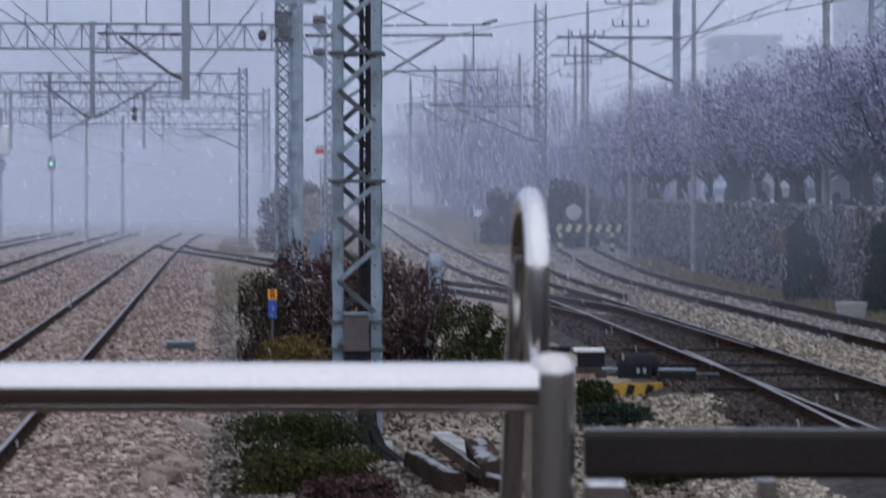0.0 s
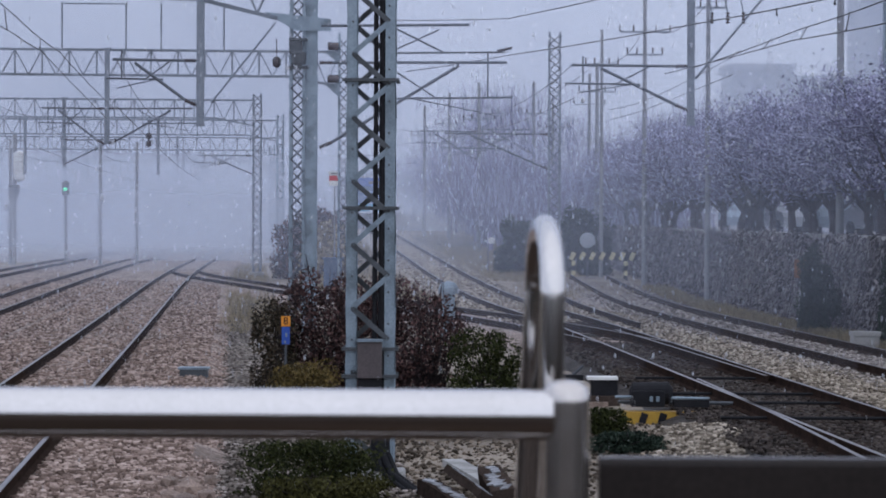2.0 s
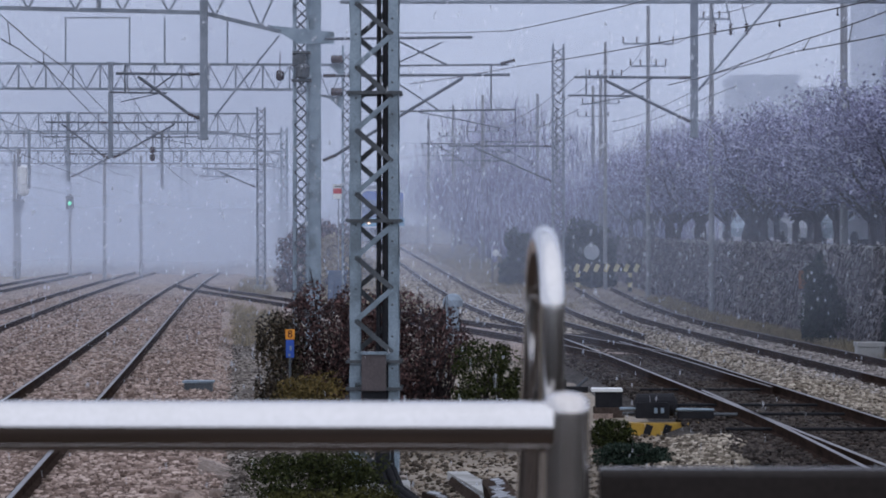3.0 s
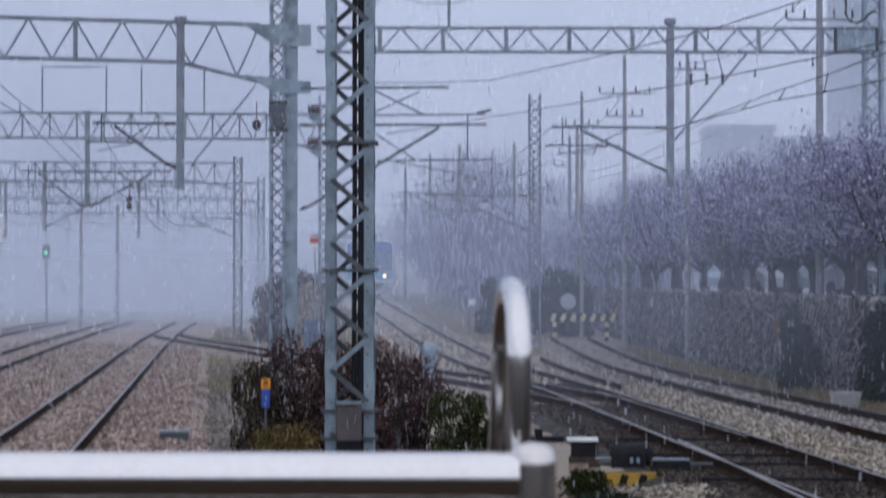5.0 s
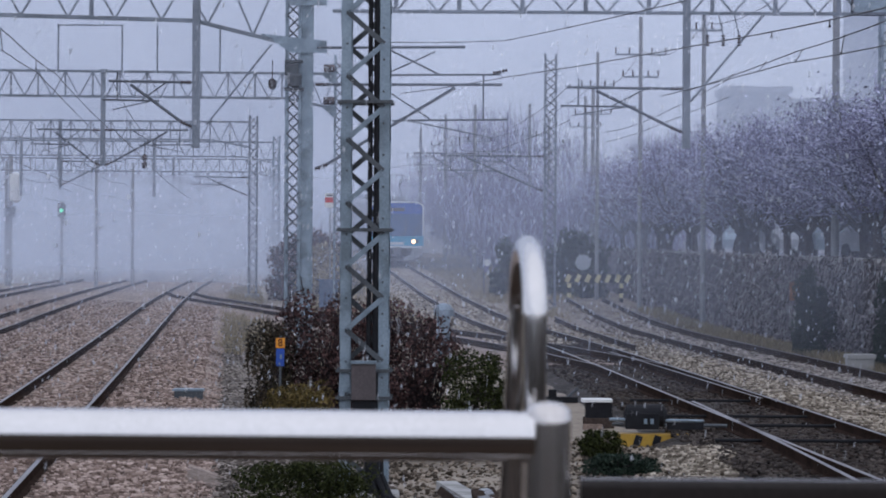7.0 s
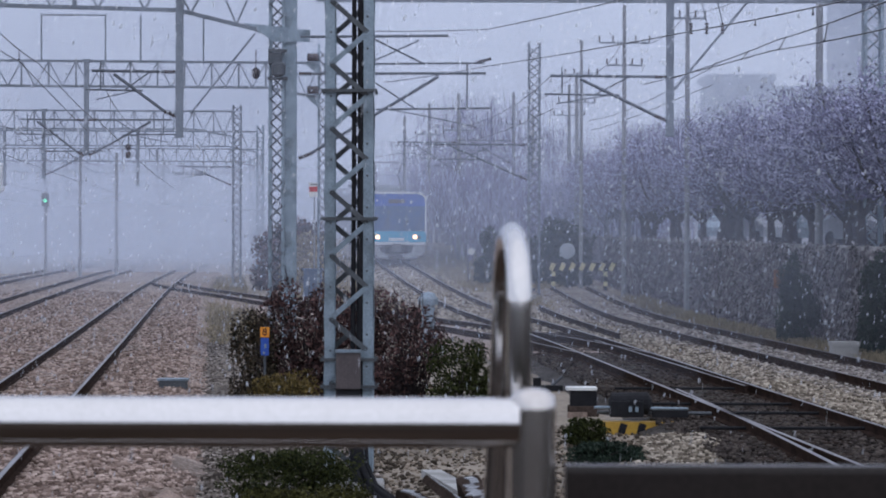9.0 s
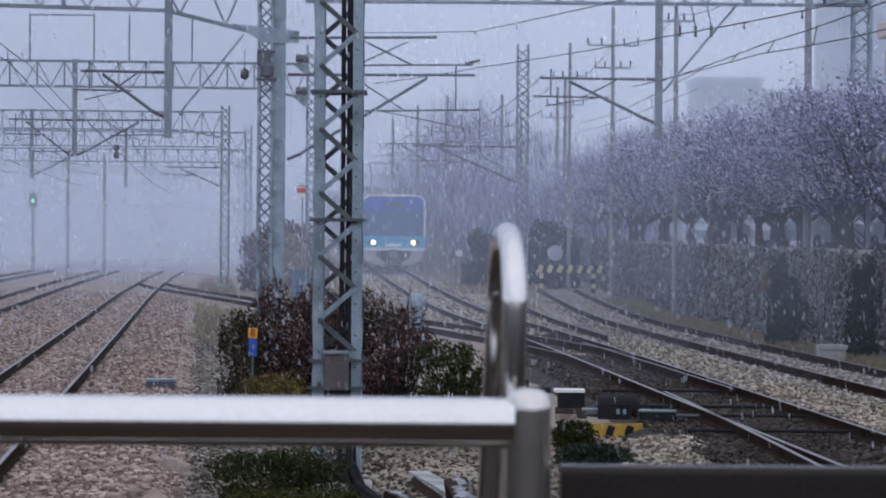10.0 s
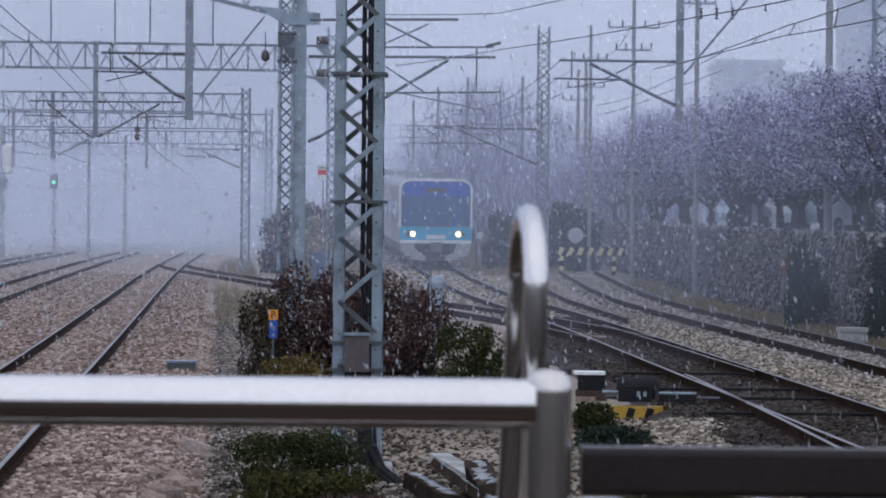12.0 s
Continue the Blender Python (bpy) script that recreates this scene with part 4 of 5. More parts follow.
def leaves(c, size, rng, flat=0.0):
    """Small bent leaf blades at points c, each turned at random."""
    n = len(c)
    a = rng.normal(size=(n, 3))
    a[:, 2] *= 1 - flat
    a /= np.linalg.norm(a, axis=1, keepdims=True)
    b = np.cross(a, rng.normal(size=(n, 3)))
    b /= np.linalg.norm(b, axis=1, keepdims=True)
    k = np.cross(a, b)
    s = size * rng.uniform(0.6, 1.4, (n, 1))
    v = np.stack([c - a * s, c + b * s * 0.45 + k * s * 0.15, c + a * s, c - b * s * 0.45 + k * s * 0.15], 1)
    t = np.array([(0, 1, 2), (0, 2, 3)])
    return v.reshape(-1, 3), (t[None] + 4 * np.arange(n)[:, None, None]).reshape(-1, 3)


def join(*sets):
    v, t, k = [], [], 0
    for a, b in sets:
        v.append(a)
        t.append(b + k)
        k += len(a)
    return np.concatenate(v), np.concatenate(t)


def park_tree(seed, height, radius, bare=False):
    """A low-branching tree with a dense crown of upward twigs and a few dead leaves."""
    rng = np.random.default_rng(seed)
    t = thing("tree", "leafless tree with dense twigs coloured haze-pale lavender behind the wall", "tree", group="trees behind the wall")
    trunk = Geo()
    fork = Vector((rng.uniform(-0.1, 0.1), rng.uniform(-0.1, 0.1), height * 0.20))
    trunk.tube([(0, 0, -0.1), (0.03, 0.02, height * 0.12), fork], 0.15, 9, 0.11)
    tips, starts = [], []
    limbs = []
    for i in range(9):
        ang = 2 * math.pi * (i + rng.uniform(-0.3, 0.3)) / 9
        out = radius * rng.uniform(0.25, 0.8)
        end = Vector((math.cos(ang) * out, math.sin(ang) * out, height * rng.uniform(0.62, 0.86)))
        mid = fork.lerp(end, 0.5) + Vector((math.cos(ang) * out * 0.22, math.sin(ang) * out * 0.22, -height * 0.02))
        trunk.tube([fork, mid, end], 0.07, 6, 0.02)
        limbs.append((fork, mid, end))
    part("trunk", trunk, M_BARK, t, smooth=True)
    p0, p1 = [], []
    for f, m, e in limbs:
        for k in range(22):
            u = rng.uniform(0.25, 1.0)
            s = f.lerp(m, u * 2) if u < 0.5 else m.lerp(e, u * 2 - 1)
            d = Vector((rng.normal(), rng.normal(), rng.uniform(-0.35, 1.3))).normalized()
            q = s + d * radius * rng.uniform(0.25, 0.6)
            q.z = min(q.z, height * 0.93)
            q.z = max(q.z, height * 0.22)
            p0.append(s)
            p1.append(q)
    p0, p1 = np.array(p0), np.array(p1)
    b1 = prisms(p0, p1, 0.022, 0.009)
    reps = 12
    u = rng.uniform(0.2, 1.0, (len(p0) * reps, 1))
    s = np.repeat(p0, reps, 0) * (1 - u) + np.repeat(p1, reps, 0) * u
    d = rng.normal(size=s.shape) * 0.62
    d[:, 2] = np.abs(d[:, 2]) * 0.9 + 0.1
    q = s + d * rng.uniform(0.25, 0.7, (len(s), 1))
    b2 = prisms(s, q, 0.011, 0.005)
    sets = [b1, b2]
    if not bare:
        c = q[rng.integers(0, len(q), 7000)] + rng.normal(size=(7000, 3)) * 0.16
        sets.append(leaves(c, 0.055, rng))
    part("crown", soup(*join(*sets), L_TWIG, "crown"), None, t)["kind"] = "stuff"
    return t


models = [park_tree(40 + i, 4.3 + 0.25 * (i % 3), 2.2 + 0.15 * (i % 2)) for i in range(5)]
rng = np.random.default_rng(7)
spots = []
for row, off in enumerate((1.4, 4.6, 8.2)):
    y = 61.0 + row * 1.9
    while y < (150, 122, 84)[row]:
        spots.append((lerp_line(WALL, y) + off + rng.uniform(-0.5, 0.5), y + rng.uniform(-0.8, 0.8)))
        y += 4.3 + rng.uniform(-0.4, 0.6)
for i, (x, y) in enumerate(spots):
    m = pose(x, y, 2.2 + 0.005 * (y - 77), 0, 0, rng.uniform(0, 360))
    if i < 5:
        models[i].matrix_basis = m
    else:
        copy_thing(models[i % 5], m)

wood = thing("far_wood", "bare misty wood beyond the branch line", "wood", kind="stuff")
wr = np.random.default_rng(21)
sets = []
for i in range(120):
    if i < 46:
        y = wr.uniform(165, 270)
        x = wr.uniform(-4, 34)
        h = wr.uniform(5, 11)
    else:
        y = wr.uniform(142, 205)
        x = eased(BRANCH, y) + wr.uniform(4.6, 13.0)
        h = wr.uniform(3.0, 5.6) - 0.16 * max(0.0, x)
    if abs(x - eased(BRANCH, y)) < 4.5:
        continue
    z = ground_z(x, y)
    n = 600
    ht = wr.uniform(0.15, 1, n) ** 0.7
    a = np.stack([x + wr.normal(size=n) * 1.3 * (0.3 + ht), y + wr.normal(size=n) * 1.3, z + ht * h * 0.85], 1)
    b = a + np.stack([wr.normal(size=n) * 0.35, wr.normal(size=n) * 0.35, wr.uniform(0.3, 1.6, n)], 1)
    sets.append(prisms(a, b, 0.016, 0.007))
    sets.append(prisms(np.array([(x, y, z)]), np.array([(x, y, z + h * 0.9)]), 0.16, 0.03))
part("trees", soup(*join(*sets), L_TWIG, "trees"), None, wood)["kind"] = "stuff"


def shrub(label, x, y, rx, ry, z_top, mat, leaf, count, stems=40, seed=1, group="shrubs", ball=0.55, z_base=None, hollow=0.5):
    """A shrub of many small leaves gathered in lumps round woody stems."""
    rng = np.random.default_rng(seed)
    z0 = ground_z(x, y) if z_base is None else z_base
    h = z_top - z0
    s = thing("shrub", label, "shrub", pose(x, y, z0), group)
    lumps = 70
    d = rng.normal(size=(lumps, 3))
    d /= np.linalg.norm(d, axis=1, keepdims=True)
    zt = rng.uniform(0.02, 0.88, lumps)
    wide = np.sqrt(np.maximum(0.12, 1 - np.abs(zt - 0.3) ** 2.2 * 2.2))
    ang = rng.uniform(0, 2 * math.pi, lumps)
    out = rng.uniform(0.15, 1.0, lumps) ** 0.6 * wide * 0.82
    c = np.stack([np.cos(ang) * out * rx, np.sin(ang) * out * ry, zt * h], 1)
    pick = rng.integers(0, lumps, count)
    off = rng.normal(size=(count, 3))
    off /= np.linalg.norm(off, axis=1, keepdims=True)
    off *= rng.uniform(hollow, 1.0, (count, 1)) ** 0.6
    pts = c[pick] + off * np.array([rx, ry, h * 0.6]) * 0.27 * rng.uniform(0.6, 1.3, (lumps, 1))[pick]
    pts[:, 2] = np.abs(pts[:, 2])
    part("foliage", soup(*leaves(pts, leaf, rng), mat, "foliage"), None, s)["kind"] = "stuff"
    a = rng.normal(size=(stems, 3)) * np.array([rx * 0.12, ry * 0.12, 0])
    b = c[rng.integers(0, lumps, stems)] * rng.uniform(0.9, 1.25, (stems, 1))
    b[:, 2] = np.minimum(b[:, 2] * 1.1, h * 1.12)
    mid = (a + b) / 2 + rng.normal(size=(stems, 3)) * 0.06
    part("woody_stem", soup(*join(prisms(a, mid, 0.012, 0.009), prisms(mid, b, 0.009, 0.004)), M_BARK, "woody_stem"), None, s)["kind"] = "stuff"
    return s


shrub("large red-brown shrub beside the lattice mast", -2.1, 46.2, 0.95, 0.9, 1.85, L_RED, 0.036, 12000, 110, 1)
shrub("red-brown shrub behind the lattice mast", -1.25, 45.6, 0.85, 0.8, 1.72, L_RED, 0.036, 10000, 110, 2)
shrub("thin red-brown shrub with bare stems", -0.45, 45.0, 0.75, 0.7, 1.62, L_RED, 0.034, 4600, 150, 3)
shrub("brown and green shrub at the edge of the ballast", -2.95, 45.8, 0.5, 0.5, 1.4, L_BROWN, 0.034, 4600, 40, 4)
shrub("dark green shrub beside the red shrubs", 0.45, 44.2, 0.72, 0.8, 1.0, L_GREEN, 0.032, 7000, 40, 5)
shrub("clipped olive shrub in front of the red shrubs", -2.2, 41.2, 0.66, 0.6, 0.62, L_OLIVE, 0.026, 7000, 30, 6)
shrub("clipped dark green shrub by the mast foot", -1.55, 29.4, 0.92, 0.6, 0.38, L_GREEN, 0.022, 12000, 30, 7)
shrub("low green and russet shrub near the platform", -1.2, 27.1, 0.95, 0.5, 0.13, L_OLIVE_DARK, 0.022, 11000, 30, 8)
shrub("low russet shrub near the platform", -0.85, 26.5, 0.55, 0.4, -0.06, L_RED, 0.022, 4000, 20, 9)
shrub("small green shrub beside the point machine", 1.98, 36.6, 0.32, 0.3, 0.2, L_GREEN, 0.026, 3000, 20, 10)
shrub("brownish green low shrub by the stone heap", 2.05, 33.6, 0.5, 0.45, 0.10, L_FIR, 0.026, 4200, 30, 11)
shrub("low green hedge beyond the gate", 2.35, 26.6, 0.75, 0.5, -0.06, L_GREEN, 0.022, 6000, 30, 12)
shrub("low green hedge beyond the gate", 3.6, 26.4, 0.5, 0.5, -0.12, L_GREEN, 0.022, 4000, 30, 13)
shrub("round evergreen bush beside the siding end", 5.7, 125, 1.5, 1.2, 3.6, L_FIR, 0.10, 6500, 20, 14)
shrub("round evergreen bush near the branch line", 2.72, 125, 1.25, 1.1, 3.1, L_FIR, 0.09, 4600, 20, 15)
shrub("round evergreen bush near the branch line", 3.95, 125.5, 1.2, 1.1, 2.8, L_FIR, 0.09, 4400, 20, 16)
shrub("upright dark evergreen against the wall", 9.1, 70.5, 0.6, 0.6, 2.25, L_FIR, 0.05, 8200, 30, 17)
shrub("upright dark evergreen against the wall", 9.95, 62.5, 0.62, 0.6, 2.2, L_FIR, 0.05, 9500, 30, 18)
shrub("russet thicket on the bank by the misty mast", -8.7, 150, 1.4, 2.2, 3.4, L_RED, 0.12, 3000, 60, 19)
shrub("russet thicket on the bank of the branch line", -7.2, 153, 1.5, 2.2, 3.9, L_RED, 0.12, 3000, 60, 20)
shrub("dry tan thicket on the bank of the branch line", -6.7, 146, 1.6, 2.2, 3.0, L_GRASS, 0.10, 3600, 60, 21)
shrub("dry tan thicket on the bank of the branch line", -5.6, 139, 1.3, 2.0, 2.2, L_GRASS, 0.10, 3000, 60, 22)

# dead creepers hanging on the wall
cr = np.random.default_rng(5)
n = 13000
yy = cr.uniform(52, 150, n)
xx = np.array([lerp_line(WALL, v) for v in yy])
top = 2.38 + 0.005 * (yy - 77)
a = np.stack([xx - cr.uniform(0.0, 0.16, n), yy, top + 0.12 - cr.uniform(0, 1, n) ** 1.1 * 2.5], 1)
b = a + np.stack([-cr.uniform(0, 0.12, n), cr.normal(size=n) * 0.16, -cr.uniform(0.05, 0.35, n)], 1)
creeper = tagged(new("creeper", soup(*join(prisms(a, b, 0.014, 0.005), leaves(a + cr.normal(size=(n, 3)) * 0.05, 0.085, cr)), L_CREEPER, "creeper")), "dead brown creeper hanging over the wall", "creeper", kind="stuff")

# dry grass and weeds
gr = np.random.default_rng(9)
pts = []
while len(pts) < 16000:
    y = gr.uniform(36, 190)
    k = (0, 0, 1, 2, 3)[gr.integers(0, 5)]
    if k == 0 and y > 110:
        continue
    if k == 0:
        x = gr.uniform(eased(SIDING, min(y, 118)) + 1.6, lerp_line(WALL, y) - 0.1)
    elif k == 1:
        x = eased(BRANCH, y) + gr.uniform(1.8, 6.0)
        if y < 100:
            continue
    elif k == 2:
        x = eased(BRANCH, y) - gr.uniform(1.9, 5.5)
        if y < 85:
            continue
    else:
        x = main_x(y) + gr.uniform(2.7, 4.6)
        if gr.uniform() > 0.25 or y < 75:
            continue
    pts.append((x, y, ground_z(x, y) - 0.02))
p = np.repeat(np.array(pts), 4, 0)
p[:, :2] += gr.normal(size=(len(p), 2)) * 0.07
q = p + np.stack([gr.normal(size=len(p)) * 0.09, gr.normal(size=len(p)) * 0.09, gr.uniform(0.08, 0.34, len(p))], 1)
tagged(new("dry_grass", soup(*prisms(p, q, 0.012, 0.003), L_GRASS, "dry_grass")), "tufts of dry yellow-brown grass beside the tracks", "grass", kind="stuff")


# ---------------------------------------------------------------- loose stones
def stones(name, label, places, size, mat, seed):
    """Angular broken stones, one joined heap."""
    rng = np.random.default_rng(seed)
    c = np.array(places)
    n = len(c)
    base = np.array([(-1, -1, -1), (1, -1, -1), (1, 1, -1), (-1, 1, -1), (-1, -1, 1), (1, -1, 1), (1, 1, 1), (-1, 1, 1)]) * 0.62
    s = size * rng.uniform(0.6, 1.45, (n, 1, 1)) * np.array([1.3, 0.8, 0.72])
    v = base[None] * s * rng.uniform(0.55, 1.2, (n, 8, 3))
    ang = rng.uniform(0, 2 * math.pi, n)
    tilt = rng.uniform(-0.6, 0.6, n)
    ca, sa, ct, st = np.cos(ang)[:, None], np.sin(ang)[:, None], np.cos(tilt)[:, None], np.sin(tilt)[:, None]
    x, y, z = v[..., 0], v[..., 1] * ct - v[..., 2] * st, v[..., 1] * st + v[..., 2] * ct
    v = np.stack([x * ca - y * sa, x * sa + y * ca, z], -1) + c[:, None, :]
    f = np.array([(0, 3, 2, 1), (4, 5, 6, 7), (0, 1, 5, 4), (1, 2, 6, 5), (2, 3, 7, 6), (3, 0, 4, 7)])
    quads = (f[None] + 8 * np.arange(n)[:, None, None]).reshape(-1, 4)
    tagged(new(name, soup(v.reshape(-1, 3), quads, mat, name)), label, "stones", kind="stuff")


def scatter(seed, count, y0, y1, line, left, right, drop=-0.175, gaps=()):
    rng = np.random.default_rng(seed)
    out = []
    while len(out) < count:
        y = 1 / rng.uniform(1 / y1, 1 / y0)
        d = rng.uniform(left, right)
        if any(abs(d - g) < 0.085 for g in gaps):
            continue
        x = line(y) + d
        out.append((x, y, rail_z(x, y) + drop + rng.uniform(-0.015, 0.02)))
    return out


stones("ballast_stones", "pinkish beige broken ballast stones of the main line", scatter(1, 38000, 24, 135, main_x, -2.5, 2.45, gaps=(-0.752, 0.752)), 0.043, M_STONE, 1)
stones("ballast_stones", "beige broken ballast stones of the second line", scatter(11, 9000, 60, 140, lambda y: main_x(y, -4.8), -2.1, 2.1, gaps=(-0.752, 0.752)), 0.045, M_STONE, 11)
stones("ballast_stones", "grey-brown gravel between main line and shrubs", scatter(2, 17000, 24, 105, main_x, 2.5, 5.0, -0.315), 0.032, M_STONE_GREY, 2)
stones("ballast_stones", "brown gravel on the ground by the mast", scatter(3, 9000, 24, 40, lambda y: 0.0, -2.0, 3.2, -0.33), 0.030, M_STONE_BROWN, 3)
stones("ballast_stones", "pale stones beyond the gate near the platform", scatter(12, 9000, 23.5, 33, lambda y: 0.0, 2.3, 4.3, -0.31), 0.036, M_STONE_PALE, 12)
shoulder = []
sr = np.random.default_rng(31)
for k in range(7000):
    y, d = 1 / sr.uniform(1 / 90, 1 / 24), 2.3 + 0.75 * sr.uniform(0, 1) ** 1.8
    x = main_x(y) + d
    shoulder.append((x, y, rail_z(x, y) - 0.18 - 0.17 * min(1.0, max(0.0, (d - 2.45) / 0.5))))
stones("ballast_stones", "mixed stones on the shoulder of the main line bed", shoulder, 0.034, M_STONE, 31)
stones("ballast_stones", "oily dark ballast of the branch line", scatter(4, 12000, 26, 80, lambda y: eased(BRANCH, y), -1.7, 1.25, -0.165, (-0.752, 0.752)), 0.034, M_STONE_DARK, 4)
stones("ballast_stones", "pale beige ballast of the far branch line", scatter(14, 8000, 76, 150, lambda y: eased(BRANCH, y), -1.6, 1.5, -0.165, (-0.752, 0.752)), 0.045, M_STONE_PALE, 14)
stones("ballast_stones", "pale ballast between branch line and siding", scatter(5, 9000, 30, 95, lambda y: eased(BRANCH, y) + 2.0, -0.7, 0.8, -0.165), 0.036, M_STONE_PALE, 5)
stones("ballast_stones", "dull ballast of the siding", scatter(6, 9000, 42, 112, lambda y: eased(SIDING, y), -1.4, 1.4, -0.165, (-0.752, 0.752)), 0.038, M_STONE_DULL, 6)
hr = np.random.default_rng(8)
heap = []
for k in range(9000):
    u, v = hr.normal() * 0.75, hr.normal() * 3.2
    x, y = 3.3 + u, 35.0 + v
    x = min(x, eased(BRANCH, y) - 0.95)
    h = 0.34 * math.exp(-(u / 0.85) ** 2 - (v / 4.2) ** 2)
    heap.append((x, y, -0.30 + h * hr.uniform(0.75, 1.05)))
hg = Geo()
for j in range(17):
    for i in range(13):
        u, v = -1.6 + 3.2 * i / 12, -7 + 14 * j / 16
        hg.v.append((min(3.3 + u, eased(BRANCH, 35 + v) - 0.9), 35.0 + v, -0.42 + 0.36 * math.exp(-(u / 0.85) ** 2 - (v / 4.2) ** 2)))
hg.f = [(j * 13 + i, j * 13 + i + 1, j * 13 + 14 + i, j * 13 + 13 + i) for j in range(16) for i in range(12)]
solid("stone_heap", hg, M_BALLAST_PALE, "low heap of pale crushed stone beside the branch line", "stones", kind="structure", smooth=True)
stones("heap_stones", "pale broken stones heaped beside the branch line", heap, 0.04, M_STONE_PALE, 7)

# timber sleepers under the branch line and the turnout
sleeper_mesh = Geo().box((0, 0, -0.24), (2.5, 0.23, 0.16)).mesh("sleeper", M_TIMBER)
for k in range(84):
    y = 27 + k * 0.62
    x = eased(BRANCH, y)
    part("sleeper", sleeper_mesh, None, branch_track, at=pose(x + 0.12 * math.sin(k * 2.1), y, rail_z(x, y) + 0.004 * math.sin(k * 1.7), 0, 0, 2.8))
for k in range(60):
    y = 48 + k * 0.9
    x = eased(SIDING, y)
    part("sleeper", sleeper_mesh, None, siding_track, at=pose(x, y, rail_z(x, y) - 0.004, 0, 0, 2.2))


# ---------------------------------------------------------------- trackside things
def rock(label, x, y, z, r, seed, group):
    rng = random.Random(seed)
    bm = bmesh.new()
    bmesh.ops.create_icosphere(bm, subdivisions=1, radius=r)
    for v in bm.verts:
        k = 1 + 0.45 * noise.noise(v.co * (2.2 / r) + Vector((seed, 0, 0)))
        v.co = Vector((v.co.x * k * 1.2, v.co.y * k, max(v.co.z * k * 0.8, -r * 0.5)))
    me = bpy.data.meshes.new("rock")
    bm.to_mesh(me)
    bm.free()
    me.materials.append(M_ROCK)
    ob = tagged(new("rock", me), label, "rock", group)
    ob.matrix_basis = pose(x, y, z, 0, 0, rng.uniform(0, 360))


M_ROCK = material("brown_rock", (0.10, 0.072, 0.06), (0.34, 0.25, 0.20), scale=6, fine=50, bump=0.7, depth=0.02, random_tint=0.3)
for i, (x, y, r) in enumerate(((-2.72, 28.6, 0.13), (-2.66, 27.9, 0.16), (-2.78, 27.2, 0.12), (-2.60, 26.8, 0.15), (-2.74, 26.1, 0.14), (-2.95, 28.9, 0.10), (-2.55, 29.2, 0.09), (-2.45, 27.4, 0.1))):
    rock("brown broken rock at the edge of the ballast", x, y, -0.11, r * 0.95, i + 1, "edge rocks")

M_SHEEN_PATCH = material("pale_sheen_patches", (0.10, 0.10, 0.105), (0.44, 0.46, 0.49), scale=5, fine=45, bump=0.8, stain=0.6, stain_scale=4)
for i, (x, y, z, rx, ry, rz, ln, wide, thick) in enumerate(((-0.09, 28.45, -0.22, 0, 6, 9, 2.5, 0.12, 0.085), (0.15, 28.9, -0.13, 2, 33, 10, 2.3, 0.10, 0.045), (0.43, 29.1, -0.16, 1, -8, 3, 2.3, 0.125, 0.10), (0.52, 27.6, -0.27, 0, 4, 16, 1.4, 0.11, 0.075))):
    t = thing("old_sleeper", "discarded dark timber sleeper with pale wet-sheen patches on top", "railway sleeper", pose(x, y, z, rx, ry, rz), "discarded sleepers")
    q = Geo()
    for k in range(7):
        u = -ln / 2 + ln * k / 6
        w, h = wide + 0.010 * math.sin(k * 2.3 + i), thick + 0.007 * math.cos(k * 1.7 + i)
        q.v += [(-w, u, -h), (w, u, -h), (w, u, h * 0.9), (w * 0.85, u, h), (-w * 0.85, u, h), (-w, u, h * 0.9)]
    q.f = [(j * 6 + a, j * 6 + (a + 1) % 6, j * 6 + 6 + (a + 1) % 6, j * 6 + 6 + a) for j in range(6) for a in range(6)] + [(5, 4, 3, 2, 1, 0), (36, 37, 38, 39, 40, 41)]
    part("beam", q, M_TIMBER, t)
    # thin pale pieces give the wet highlights on the sleeper's top
    sheen, dr = Geo(), random.Random(60 + i)
    for k in range(9):
        sheen.box((dr.uniform(-0.35, 0.35) * wide, -ln * 0.42 + ln * 0.84 * k / 8, thick + 0.003), (wide * dr.uniform(0.5, 1.1), ln * dr.uniform(0.06, 0.13), 0.012), pose(0, 0, 0, 0, 0, dr.uniform(-25, 25)))
    part("sheen_patches", sheen, M_SHEEN_PATCH, t, "thin pale grey patches painted as wet sheen")["kind"] = "stuff"
for i in range(5):
    y = 29.4 + i * 0.95
    solid("trough_lid", Geo().box((0.58 - 0.14 * i, y, -0.29), (0.24, 0.9, 0.1), pose(0, 0, 0, 0, 0, 8)), M_CONCRETE, "pale concrete cable trough lid on the gravel", "trough lid", "trough lids")

# kilometre marker
mk = thing("track_marker", "small orange and blue marker plates on a post in the shrubs", "sign", pose(-2.72, 44.6, ground_z(-2.7, 44.6)))
part("post", Geo().tube([(0, 0.02, -0.1), (0, 0.02, 1.5)], 0.02, 8), M_GALV_DARK, mk)
op = part("orange_plate", Geo().box((0, 0, 1.39), (0.145, 0.015, 0.16)), M_ORANGE, mk, "orange plate with a dark figure")
bp = part("blue_plate", Geo().box((0, 0, 1.16), (0.13, 0.015, 0.28)), M_BLUE, mk, "blue plate with pale marks")


def figure(parent, text, size, p, mat):
    cu = bpy.data.curves.new("figure", "FONT")
    cu.body, cu.size, cu.align_x, cu.align_y, cu.extrude = text, size, "CENTER", "CENTER", 0.002
    cu.materials.append(mat)
    ob = new("figure", cu)
    ob.parent = parent
    ob.matrix_basis = pose(*p, 90, 0, 0)


